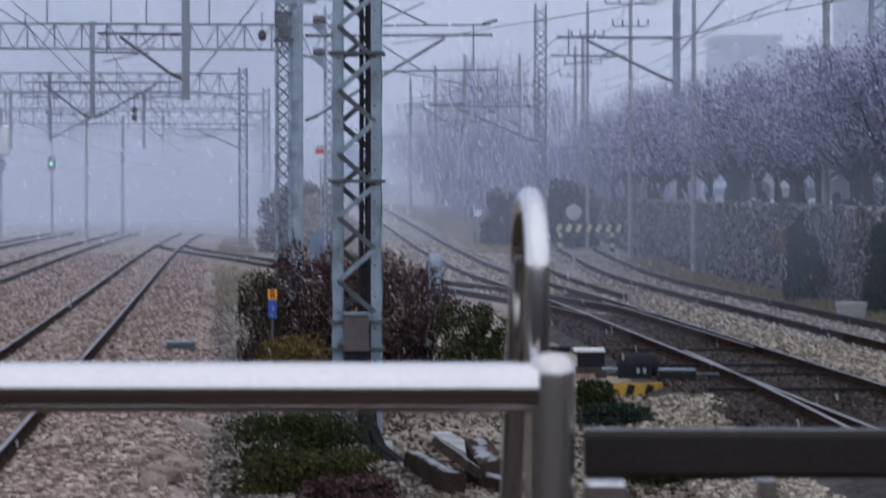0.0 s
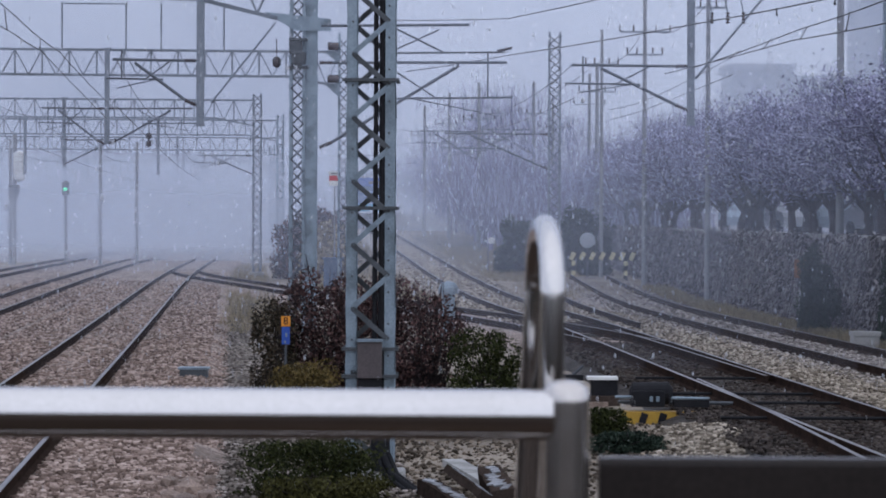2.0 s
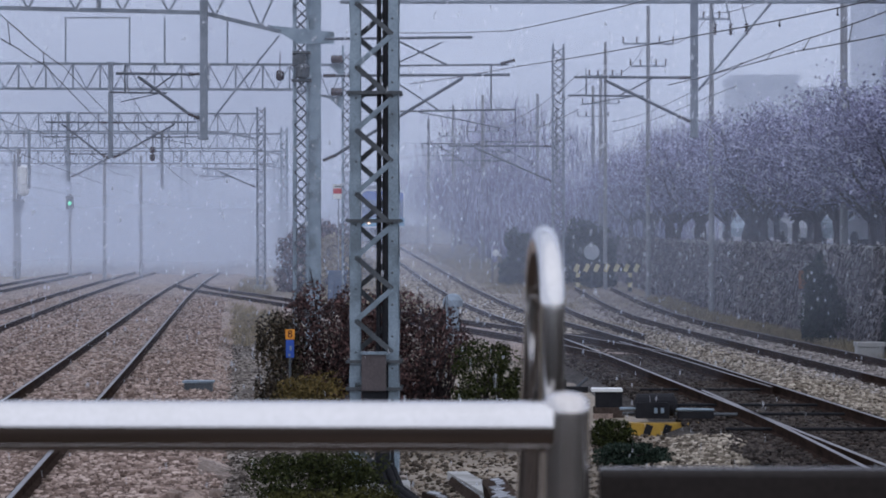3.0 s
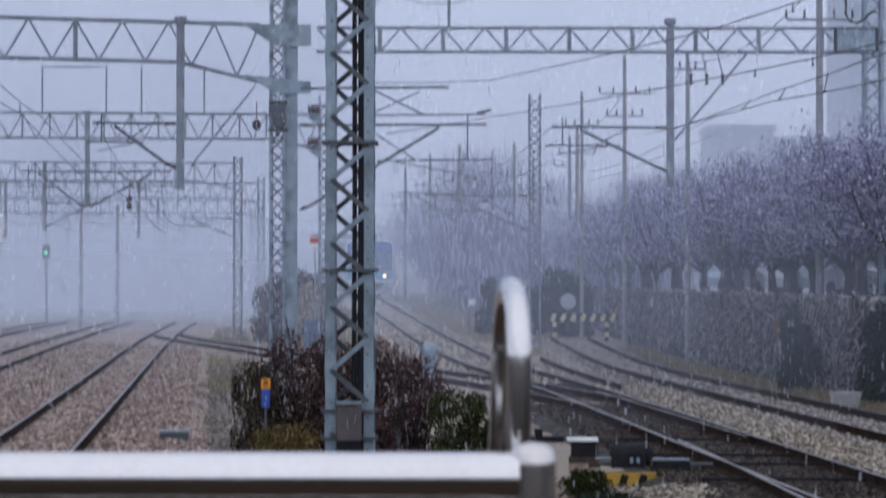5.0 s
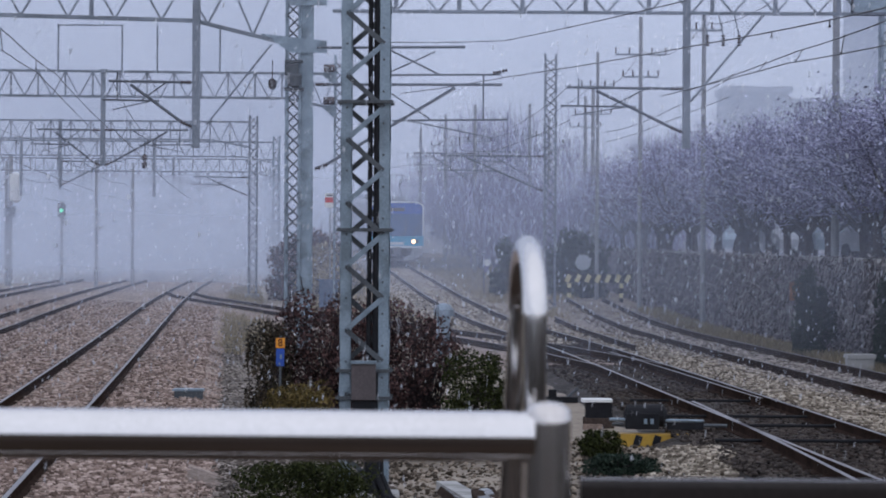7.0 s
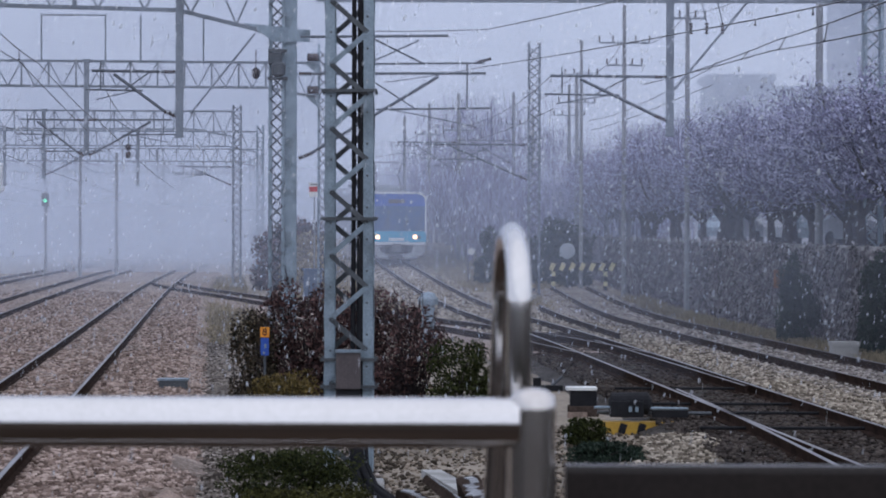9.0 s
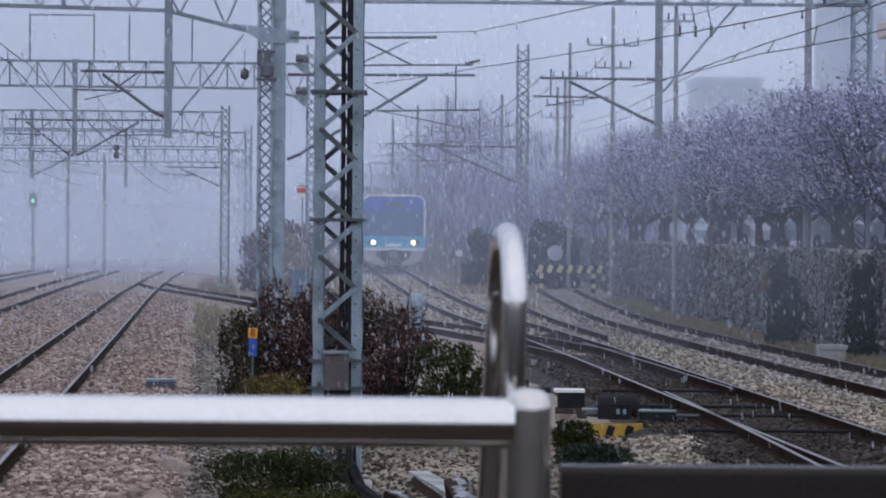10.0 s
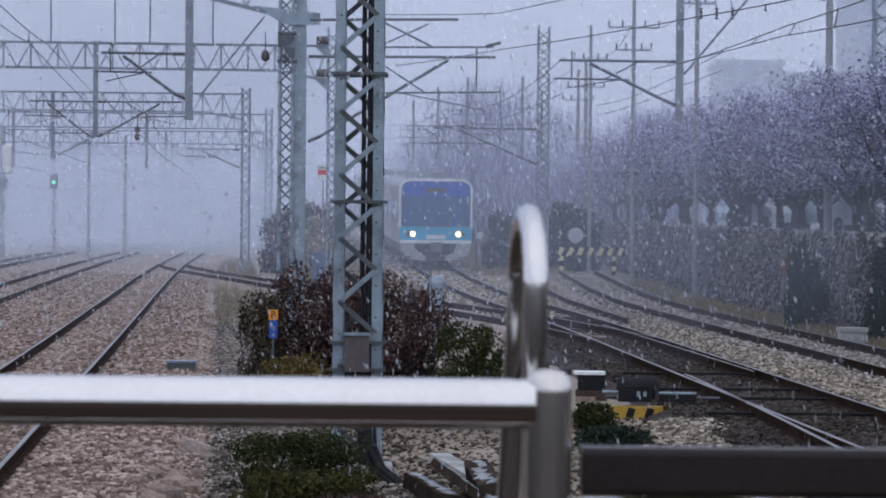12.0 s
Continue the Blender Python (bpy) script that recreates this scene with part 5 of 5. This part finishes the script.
figure(op, "8", 0.165, (0, -0.012, 1.39), M_BLACK)
part("mark", Geo().box((0.01, -0.01, 1.17), (0.03, 0.01, 0.07)), M_GALV, bp)
part("mark", Geo().box((-0.01, -0.01, 1.06), (0.03, 0.01, 0.04)), M_GALV, bp)

# track beacon box on the main line side
bc = thing("track_beacon", "flat dark green track box with a pale lid on the ballast", "track box", pose(-4.78, 51.0, -0.19))
part("body", Geo().box((0, 0, 0.07), (0.5, 0.35, 0.16)), M_GALV_DARK, bc)
part("lid", Geo().box((0, 0, 0.17), (0.56, 0.4, 0.04)), M_GALV, bc, "pale wet lid")

# point machines
pm = thing("point_machine", "black point motor with rods on a yellow and black striped base", "point machine", pose(2.75, 38.6, 0.0))
base = part("base", Geo().box((0.05, 0, -0.06), (1.02, 0.3, 0.18)), M_YELLOW, pm, "yellow painted base")
for i in range(3):
    part("stripe", Geo().box((-0.17 + i * 0.26, -0.152, -0.06), (0.1, 0.012, 0.14), pose(0, 0, 0, 0, 18, 0)), M_BLACK, base, "black stripe")
mot = part("motor", Geo().box((-0.1, 0.1, 0.2), (0.46, 0.34, 0.22)).lathe([(0.05, -0.3), (0.15, -0.26), (0.16, 0.24), (0.07, 0.3)], (-0.05, 0.12, 0.27), 16, "x"), M_BLACK, pm, "black round-backed motor case")
for i in range(2):
    part("mark", Geo().box((-0.06 + i * 0.09, -0.078, 0.2), (0.045, 0.01, 0.07)), M_GALV, mot)
part("rod", Geo().tube([(-0.55, 0.05, 0.22), (0.75, 0.05, 0.2)], 0.022, 8), M_GALV, pm)
part("rod", Geo().tube([(-0.5, 0.2, 0.14), (1.1, 0.35, 0.12)], 0.025, 8), M_GALV_DARK, pm)
part("crank", Geo().box((0.5, 0.1, 0.13), (0.5, 0.12, 0.1)), M_BLACK, pm)
pb = thing("relay_box", "low grey relay box with a bright wet lid", "track box", pose(2.25, 42.5, -0.16))
part("body", Geo().box((0.0, 0, 0.29), (0.40, 0.36, 0.26)), M_BLACK, pb)
part("plinth", Geo().box((0.0, 0, 0.08), (0.46, 0.42, 0.2)), M_TIMBER, pb, "dark timber plinth")
part("lid", Geo().box((-0.03, 0, 0.44), (0.46, 0.42, 0.045)), M_WHITE, pb, "pale wet lid")
part("foot", Geo().box((-0.1, -0.22, 0.04), (0.3, 0.1, 0.1)), M_ROCK, pb, "reddish brick foot")
cb = thing("point_lever", "dark iron point lever gear between the rails", "point lever", pose(1.95, 49.5, -0.2))
part("frame", Geo().box((0, 0, 0.12), (0.6, 0.25, 0.1)).box((-0.15, 0, 0.22), (0.14, 0.2, 0.16)), M_BLACK, cb)
part("lever", Geo().tube([(0.1, 0, 0.15), (0.3, 0.05, 0.32)], 0.025, 8), M_GALV_DARK, cb)
for i, y in enumerate((36.2, 39.4, 41.6, 46.0)):
    st = thing("stretcher_rod", "dark iron stretcher rod across the branch line", "stretcher rod", pose(eased(BRANCH, y), y, rail_z(eased(BRANCH, y), y)), "stretcher rods")
    part("rod", Geo().tube([(-1.4, 0, -0.1), (0.8, 0, -0.1)], 0.022, 8), M_BLACK, st)
    part("plate", Geo().box((-0.62, 0, -0.12), (0.25, 0.3, 0.03)), M_BLACK, st)

# concrete block, barrier, disc, cabinet and sign
cbk = thing("concrete_block", "pale tan concrete block with a cap beside the siding", "concrete block", pose(8.85, 60.6, ground_z(8.85, 60.6)))
part("body", Geo().box((0, 0, 0.2), (0.58, 0.5, 0.44)), M_CONCRETE, cbk)
part("cap", Geo().box((0, 0, 0.46), (0.62, 0.54, 0.1)), M_CONCRETE, cbk)
gw = ground_z(8.98, 73)
ws = thing("wall_sign", "small rust-orange plate on a concrete stub by the wall", "sign", pose(8.98, 73, gw))
part("post", Geo().box((0.02, 0.06, 0.55), (0.16, 0.12, 1.2)), M_CONCRETE, ws)
part("plate", Geo().box((0, -0.02, 1.56 - gw), (0.34, 0.03, 0.48)), M_RUST_PLATE, ws, "faded rust-orange plate")
bz = ground_z(6.1, 118.2)
br = thing("buffer_barrier", "yellow and black striped barrier at the siding end", "barrier", pose(6.15, 118.2, bz))
beam = part("beam", Geo().box((0, 0, 1.22 - bz + 0.25), (2.95, 0.12, 0.36)), M_BLACK, br)
for i in range(7):
    part("stripe", Geo().box((-1.25 + i * 0.42, -0.063, 1.22 - bz + 0.25), (0.19, 0.012, 0.34), pose(0, 0, 0, 0, 25, 0)), M_YELLOW_PALE, beam, "pale yellow stripe")
for x in (-1.2, 1.0):
    po = part("post", Geo().box((x, 0.08, 0.6), (0.16, 0.16, 1.5)), M_BLACK, br)
    for i in range(2):
        part("stripe", Geo().box((x, -0.005, 0.35 + i * 0.42), (0.17, 0.012, 0.2)), M_YELLOW_PALE, po)
ds = thing("disc_signal", "round pale grey disc on a post behind the barrier", "signal", pose(5.55, 118.6, bz))
part("disc", Geo().lathe([(0.30, -0.02), (0.335, 0.0), (0.30, 0.03)], (0, 0, 2.14 - bz), 24, "y"), M_DISC, ds)
part("post", Geo().tube([(0, 0.06, 0), (0, 0.06, 2.1 - bz)], 0.04, 8), M_GALV_DARK, ds)
cz = ground_z(-5.3, 120)
ca = thing("equipment_cabinet", "blue-grey steel equipment cabinet on the bank", "cabinet", pose(-5.3, 120, cz))
part("body", Geo().box((0, 0, 0.75), (0.78, 0.5, 1.3)), M_CABINET, ca)
part("roof", Geo().box((0, 0, 1.43), (0.88, 0.6, 0.08)), M_CABINET, ca)
part("plinth", Geo().box((0, 0, 0.05), (0.86, 0.56, 0.16)), M_CONCRETE, ca)
part("handle", Geo().bar((0.2, -0.27, 0.6), (0.2, -0.27, 0.9), 0.03), M_GALV_DARK, ca)
sg = thing("route_sign", "small white sign with a red band on a thin post", "sign", pose(-5.32, 121, cz))
pl = part("plate", Geo().box((0, 0, 4.75 - cz), (0.42, 0.03, 0.62)), M_WHITE, sg)
part("band", Geo().box((0, -0.018, 4.77 - cz), (0.40, 0.012, 0.22)), M_RED, pl)
part("mark", Geo().box((0, -0.018, 4.97 - cz), (0.28, 0.012, 0.06)), M_GALV_DARK, pl)
part("post", Geo().tube([(0.03, 0.04, 0), (0.03, 0.04, 4.6 - cz)], 0.03, 8), M_POLE, sg)
gp = thing("marker_stake", "thin dark stake on the bank of the branch line", "stake", pose(1.45, 128, ground_z(1.45, 128)))
part("shaft", Geo().tube([(0, 0, -0.1), (0, 0, 1.3)], 0.035, 8), M_GALV_DARK, gp)
part("head", Geo().lathe([(0.05, -0.01), (0.16, 0.0), (0.05, 0.02)], (0.15, 0, 1.45), 14, "y"), M_WHITE, gp)
pump = thing("trackside_post", "dark hooded trackside post behind the shrubs", "trackside post", pose(-0.2, 72, ground_z(-0.2, 72)))
part("shaft", Geo().box((0, 0, 0.5), (0.34, 0.3, 1.1)), M_GALV, pump)
part("hood", Geo().lathe([(0.26, 0), (0.26, 0.16), (0.16, 0.3), (0.02, 0.34)], (0, 0, 1.05), 12), M_GALV, pump)

# signals among the main lines
s1 = thing("signal_mast", "tall signal mast with a pale hooded board in the mist", "signal", pose(-31.0, 196, ground_z(-31, 196)))
part("shaft", Geo().tube([(0, 0, 0), (0, 0, 9.2)], 0.14, 10), M_POLE, s1)
part("board", Geo().lathe([(0.05, -1.1), (0.4, -0.9), (0.42, 0.9), (0.05, 1.1)], (0.35, -0.15, 6.9), 12), M_WHITE, s1)
part("lamp_box", Geo().box((0, -0.2, 5.2), (0.75, 0.4, 0.75)), M_GALV_DARK, s1)
M_GREEN = glow("green_signal_glow", (0.15, 1.0, 0.55), 0.7)
s2 = thing("signal_mast", "signal mast showing a small green light", "signal", pose(-27.4, 196, ground_z(-27.4, 196)))
part("shaft", Geo().tube([(0, 0, 0), (0, 0, 5.9)], 0.11, 10), M_POLE, s2)
hd = part("head", Geo().box((0, -0.15, 5.3), (0.5, 0.3, 1.0)), M_GALV_DARK, s2)
part("lens", Geo().lathe([(0.02, -0.03), (0.14, 0.0), (0.14, 0.03)], (0, -0.32, 5.3), 12, "y"), M_GREEN, hd, "lit green lens")

# parked cars glimpsed between the trunks
def parked_car(label, x, y, turn, mat):
    z = 2.2 + 0.005 * (y - 77)
    c = thing("parked_car", label, "car", pose(x, y, z, 0, 0, turn), "parked cars")
    q = Geo()
    prof = [(-2.1, 0.35), (-2.15, 0.75), (-1.9, 0.95), (-1.2, 1.0), (-0.6, 1.42), (0.9, 1.45), (1.6, 1.05), (2.05, 0.95), (2.15, 0.6), (2.1, 0.35)]
    for s in (-0.85, 0.85):
        q.v += [(u, s * (0.82 if h > 1.1 else 1), h) for u, h in prof]
    k = len(prof)
    q.f = [tuple(range(k)), tuple(range(2 * k - 1, k - 1, -1))] + [(i, k + i, k + (i + 1) % k, (i + 1) % k) for i in range(k)]
    part("body", q, mat, c)
    for s in (-0.74, 0.74):
        part("side_glass", Geo().box((0.1, s * 1.01, 1.2), (1.5, 0.03, 0.3)), M_PANE, c)
    for u in (-1.35, 1.35):
        for s in (-0.8, 0.8):
            w = part("wheel", Geo().lathe([(0.1, -0.1), (0.3, -0.1), (0.32, 0), (0.3, 0.1), (0.1, 0.1)], (u, s, 0.32), 14, "y"), M_BLACK, c)
    return c


for i, (x, y) in enumerate(((15.5, 82), (15.8, 90), (15.2, 98), (14.6, 108), (14.0, 118), (16.2, 75), (13.2, 130))):
    parked_car("pale parked car behind the tree trunks", x, y, 90 + 10 * (i % 3), M_FACADE if i % 3 else M_GALV)

# ---------------------------------------------------------------- train
M_T_WHITE = material("white_train_paint", (0.55, 0.57, 0.60), (0.70, 0.72, 0.75), rough=0.4, scale=1, fine=20, bump=0.05, stain=0.2)
M_T_TEAL = material("turquoise_train_paint", (0.012, 0.27, 0.44), (0.025, 0.35, 0.55), rough=0.35, scale=1, fine=20, bump=0)
M_T_BLUE = material("deep_blue_train_paint", (0.006, 0.06, 0.32), (0.016, 0.10, 0.44), rough=0.3, scale=1, fine=20, bump=0)
# train glass: the blue of the reflected sky is put into the base colour
M_T_GLASS = material("sky_tinted_glass", (0.025, 0.075, 0.18), (0.05, 0.12, 0.27), rough=0.12, scale=1, fine=10, bump=0)
M_T_UNDER = material("grimy_underframe", (0.05, 0.05, 0.055), (0.13, 0.13, 0.14), rough=0.8, scale=2, fine=20)
M_T_SIDE = material("dull_steel_train_side", (0.20, 0.21, 0.235), (0.30, 0.315, 0.34), rough=0.45, metal=0.3, scale=1, fine=20, bump=0.05, stain=0.4)
M_T_SKIRT = material("dirty_pale_skirt_paint", (0.25, 0.26, 0.285), (0.40, 0.41, 0.44), rough=0.6, scale=2, fine=20, stain=0.4, stain_scale=2)
M_LAMP = glow("headlight_glow", (1.0, 0.56, 0.30), 4.0)


def section(y, w, z0, z1, r, n=6):
    """Car cross-section: rounded roof corners."""
    pts = [(-w, y, z0), (w, y, z0)]
    for k in range(n + 1):
        a = radians(90 * k / n)
        pts.append((w - r + r * math.cos(a), y, z1 - r * 0.75 + r * 0.75 * math.sin(a)))
    for k in range(n + 1):
        a = radians(90 + 90 * k / n)
        pts.append((-w + r + r * math.cos(a), y, z1 - r * 0.75 + r * 0.75 * math.sin(a)))
    return pts


def loft(rings, cap=True):
    q, k = Geo(), len(rings[0])
    for ring in rings:
        q.v += ring
    for j in range(len(rings) - 1):
        q.f += [(j * k + i, j * k + (i + 1) % k, (j + 1) * k + (i + 1) % k, (j + 1) * k + i) for i in range(k)]
    if cap:
        q.f += [tuple(range(k - 1, -1, -1)), tuple(range((len(rings) - 1) * k, len(rings) * k))]
    return q


train = thing("metro_train", "turquoise and blue commuter train with lit headlights on the branch", "train")
for car in range(3):
    y0 = car * 20.2
    body = part("car_body", loft([section(y0 + 0.05, 1.54, 1.0, 3.68, 0.5), section(y0 + 0.2, 1.56, 0.98, 3.72, 0.5), section(y0 + 19.6, 1.56, 0.98, 3.72, 0.5)]), M_T_SIDE, train, "dull steel car body")
    part("underframe", Geo().box((0, y0 + 9.8, 0.72), (2.5, 18.4, 0.5)), M_T_UNDER, train)
    for k in range(4):
        for sx in (-1, 1):
            part("side_window", Geo().box((sx * 1.562, y0 + 3 + k * 4.6, 2.35), (0.02, 1.8, 0.85)), M_T_GLASS, body)
    for yb in (3.2, 16.4):
        bogie = part("bogie", Geo().box((0, y0 + yb, 0.5), (2.1, 2.9, 0.22)), M_T_UNDER, train)
        for yy in (-1.05, 1.05):
            for sx in (-0.75, 0.75):
                part("wheel", Geo().lathe([(0.1, -0.07), (0.41, -0.06), (0.43, 0.05), (0.1, 0.06)], (sx, y0 + yb + yy, 0.43), 18, "x"), M_T_UNDER, bogie)
    part("roof_unit", Geo().box((0, y0 + 10, 3.85), (1.7, 3.6, 0.32)), M_T_SIDE, train)
    if car < 2:
        part("gangway", Geo().box((0, y0 + 19.9, 2.3), (1.3, 0.62, 2.1)), M_BLACK, train)
# front: blue mask, windscreen, turquoise band
frame_ring = Geo()
outer, inner = section(-0.02, 1.56, 1.62, 3.72, 0.5), section(-0.02, 1.47, 1.66, 3.63, 0.44)
k = len(outer)
frame_ring.v = outer + inner + [(x, 0.1, z) for x, y, z in outer] + [(x, 0.1, z) for x, y, z in inner]
frame_ring.f = [(i, (i + 1) % k, k + (i + 1) % k, k + i) for i in range(k)] + [(i, 2 * k + i, 2 * k + (i + 1) % k, (i + 1) % k) for i in range(k)]
part("front_rim", frame_ring, M_T_WHITE, train, "white rim round the cab front")
part("front_mask", loft([section(0.0, 1.48, 3.0, 3.64, 0.44), section(0.09, 1.48, 3.0, 3.64, 0.44)]), M_T_BLUE, train, "deep blue panel over the windscreen")
screen = part("windscreen", Geo().box((0, 0.05, 2.36), (2.95, 0.1, 1.3)), M_T_GLASS, train, "windscreen with sky reflection in its colour")
part("pillar", Geo().box((-0.42, -0.01, 2.4), (0.035, 0.03, 1.2)).box((0.5, -0.01, 2.4), (0.035, 0.03, 1.2)), M_PANE, screen)
for sx in (-0.75, 0.35, 1.0):
    part("wiper", Geo().bar((sx, -0.02, 1.78), (sx + 0.28, -0.02, 2.35), 0.03), M_BLACK, screen)
part("destination_panel", Geo().box((0, -0.012, 3.25), (0.85, 0.03, 0.2)), M_BROWN, train, "dark red destination panel")
band = part("front_band", Geo().box((0, 0.03, 1.42), (3.08, 0.14, 0.56)), M_T_TEAL, train, "turquoise band with headlights")
part("name_panel", Geo().box((0, -0.05, 1.27), (0.8, 0.02, 0.16)), M_T_WHITE, band)
for sx in (-0.97, 0.97):
    lamp = part("headlight", Geo().lathe([(0.05, -0.02), (0.115, -0.01), (0.125, 0.05)], (sx, -0.05, 1.40), 16, "y"), M_LAMP, train, "warm glowing headlight")
    part("lamp_housing", Geo().box((sx + (0.2 if sx > 0 else -0.2), -0.045, 1.40), (0.16, 0.03, 0.16)), M_GALV_DARK, lamp)
part("front_sill", Geo().box((0, 0.0, 1.07), (3.0, 0.2, 0.13)), M_T_WHITE, train, "pale sill under the cab")
part("coupler", Geo().box((0, -0.25, 0.86), (0.34, 0.6, 0.3)).box((0, -0.55, 0.86), (0.46, 0.12, 0.42)), M_T_UNDER, train)
part("coupler_guard", Geo().box((0, 0.05, 0.78), (1.2, 0.2, 0.46)), M_BLACK, train)
for sx in (-1, 1):
    skirt = Geo()
    out = [(1.5, 1.0), (1.44, 0.62), (1.12, 0.34), (0.42, 0.26), (0.42, 0.46), (0.78, 0.62), (0.92, 1.0)]
    skirt.v = [(sx * a, y, b) for y in (-0.03, 0.11) for a, b in out]
    skirt.f = [tuple(range(7)), tuple(range(13, 6, -1))] + [(i, (i + 1) % 7, 7 + (i + 1) % 7, 7 + i) for i in range(7)]
    part("skirt", skirt, M_T_SKIRT, train, "pale grey curved skirt")
    part("step", Geo().box((sx * 1.2, -0.05, 0.42), (0.4, 0.16, 0.05)).box((sx * 1.38, 0, 0.6), (0.04, 0.06, 0.35)).box((sx * 1.02, 0, 0.6), (0.04, 0.06, 0.35)), M_T_UNDER, train)
part("snow_plough", Geo().box((0, 0.1, 0.35), (2.1, 0.1, 0.22)), M_T_UNDER, train)
pan = part("pantograph", Geo().tube([(-0.7, 9.3, 4.0), (-0.6, 10.6, 4.6), (-0.75, 9.6, 5.25)], 0.03, 6).tube([(0.7, 9.3, 4.0), (0.6, 10.6, 4.6), (0.75, 9.6, 5.25)], 0.03, 6).tube([(-0.95, 9.6, 5.15), (-0.75, 9.6, 5.3), (0.75, 9.6, 5.3), (0.95, 9.6, 5.15)], 0.03, 6).tube([(-0.9, 9.3, 3.98), (0.9, 9.3, 3.98)], 0.04, 6), M_GALV_DARK, train, "raised dark pantograph")

# headway along the branch line: seconds, distance of the cab front
RUN = [(0, 224.5), (2, 207.0), (4, 189.3), (5.5, 176.0), (6.5, 167.2), (7.5, 158.2), (8.5, 149.2), (9.5, 140.4), (10.5, 131.6), (11.25, 125.2), (12, 118.7)]


def train_pose(y):
    a, b = Vector((eased(BRANCH, y), y, 0)), Vector((eased(BRANCH, y + 14), y + 14, 0))
    a.z, b.z = rail_z(a.x, a.y), rail_z(b.x, b.y)
    d = b - a
    return pose(a.x, a.y, a.z, math.degrees(math.atan2(d.z, d.y)), 0, -math.degrees(math.atan2(d.x, d.y)))

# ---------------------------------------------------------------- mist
# flat upright sheets stand in for haze, through their tint and transparency
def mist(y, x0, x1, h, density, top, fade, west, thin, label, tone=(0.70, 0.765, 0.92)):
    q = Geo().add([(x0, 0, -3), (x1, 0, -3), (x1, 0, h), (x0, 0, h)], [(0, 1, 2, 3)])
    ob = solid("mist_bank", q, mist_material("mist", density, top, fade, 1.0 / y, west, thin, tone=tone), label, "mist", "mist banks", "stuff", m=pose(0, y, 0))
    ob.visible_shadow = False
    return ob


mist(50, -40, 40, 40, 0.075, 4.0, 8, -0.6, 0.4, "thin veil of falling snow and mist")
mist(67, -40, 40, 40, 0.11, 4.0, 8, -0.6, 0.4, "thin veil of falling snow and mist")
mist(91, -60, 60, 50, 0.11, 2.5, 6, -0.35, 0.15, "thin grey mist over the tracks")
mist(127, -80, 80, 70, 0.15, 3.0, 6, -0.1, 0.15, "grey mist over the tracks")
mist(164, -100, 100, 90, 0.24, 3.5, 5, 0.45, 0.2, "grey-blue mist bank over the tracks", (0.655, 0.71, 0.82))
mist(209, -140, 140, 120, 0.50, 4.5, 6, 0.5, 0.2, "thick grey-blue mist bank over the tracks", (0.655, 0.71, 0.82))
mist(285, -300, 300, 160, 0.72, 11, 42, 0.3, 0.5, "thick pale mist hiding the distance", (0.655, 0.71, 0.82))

# ---------------------------------------------------------------- falling snow
FALL = []


def snowfall(y0, y1, count, size, speed, drift, seed):
    """A swarm of flakes in a slab of air that sinks as one piece; its upper part is denser."""
    rng = np.random.default_rng(seed)
    y = rng.uniform(y0, y1, count)
    half = y * 0.2 + 1.0 + abs(drift) * 13
    x = rng.uniform(-1, 1, count) * half
    span = 12.5 * speed
    low, high = -0.11 * y1, 2.5 + 0.14 * y1 + span
    u = rng.uniform(0, 1, count) ** 0.5
    z = low + (high - low) * u + 1.0
    c = np.stack([x, y, z], 1)
    s = size * rng.uniform(0.5, 1.5, count)[:, None, None]
    base = np.array([(1, 0, 0), (-1, 0, 0), (0, 1, 0), (0, -1, 0), (0, 0, 1), (0, 0, -1)], float)
    v = c[:, None, :] + base[None] * s * rng.uniform(0.55, 1.25, (count, 6, 1))
    t = np.array([(0, 2, 4), (2, 1, 4), (1, 3, 4), (3, 0, 4), (2, 0, 5), (1, 2, 5), (3, 1, 5), (0, 3, 5)])
    tris = (t[None] + 6 * np.arange(count)[:, None, None]).reshape(-1, 3)
    ob = tagged(new("falling_snow", soup(v.reshape(-1, 3), tris, M_SNOW, "falling_snow")), "wet white snowflakes falling through the air", "snow", "falling snow", "stuff")
    FALL.append((ob, speed, drift))


snowfall(2.4, 6, 300, 0.0042, 1.3, 0.04, 9)
snowfall(7, 14, 800, 0.0055, 1.5, 0.05, 1)
snowfall(7, 16, 800, 0.0060, 1.9, -0.08, 2)
snowfall(14, 26, 2800, 0.0070, 1.6, 0.06, 3)
snowfall(16, 30, 2800, 0.0075, 2.0, -0.1, 4)
snowfall(26, 46, 6000, 0.0160, 1.8, 0.08, 5)
snowfall(30, 55, 6000, 0.0175, 2.2, -0.12, 6)
snowfall(50, 80, 8000, 0.020, 2.0, 0.1, 7)
snowfall(55, 95, 8000, 0.022, 2.4, -0.1, 8)


# ---------------------------------------------------------------- what moves
def motions():
    walk(train, [(t, train_pose(y)) for t, y in RUN])
    for i, (ob, speed, drift) in enumerate(FALL):
        walk(ob, [(t, pose(drift * t + 0.12 * math.sin(t * 1.1 + i), 0, -speed * t)) for t in (0, 1.5, 3, 4.5, 6, 7.5, 9, 10.5, 12)])


motions()
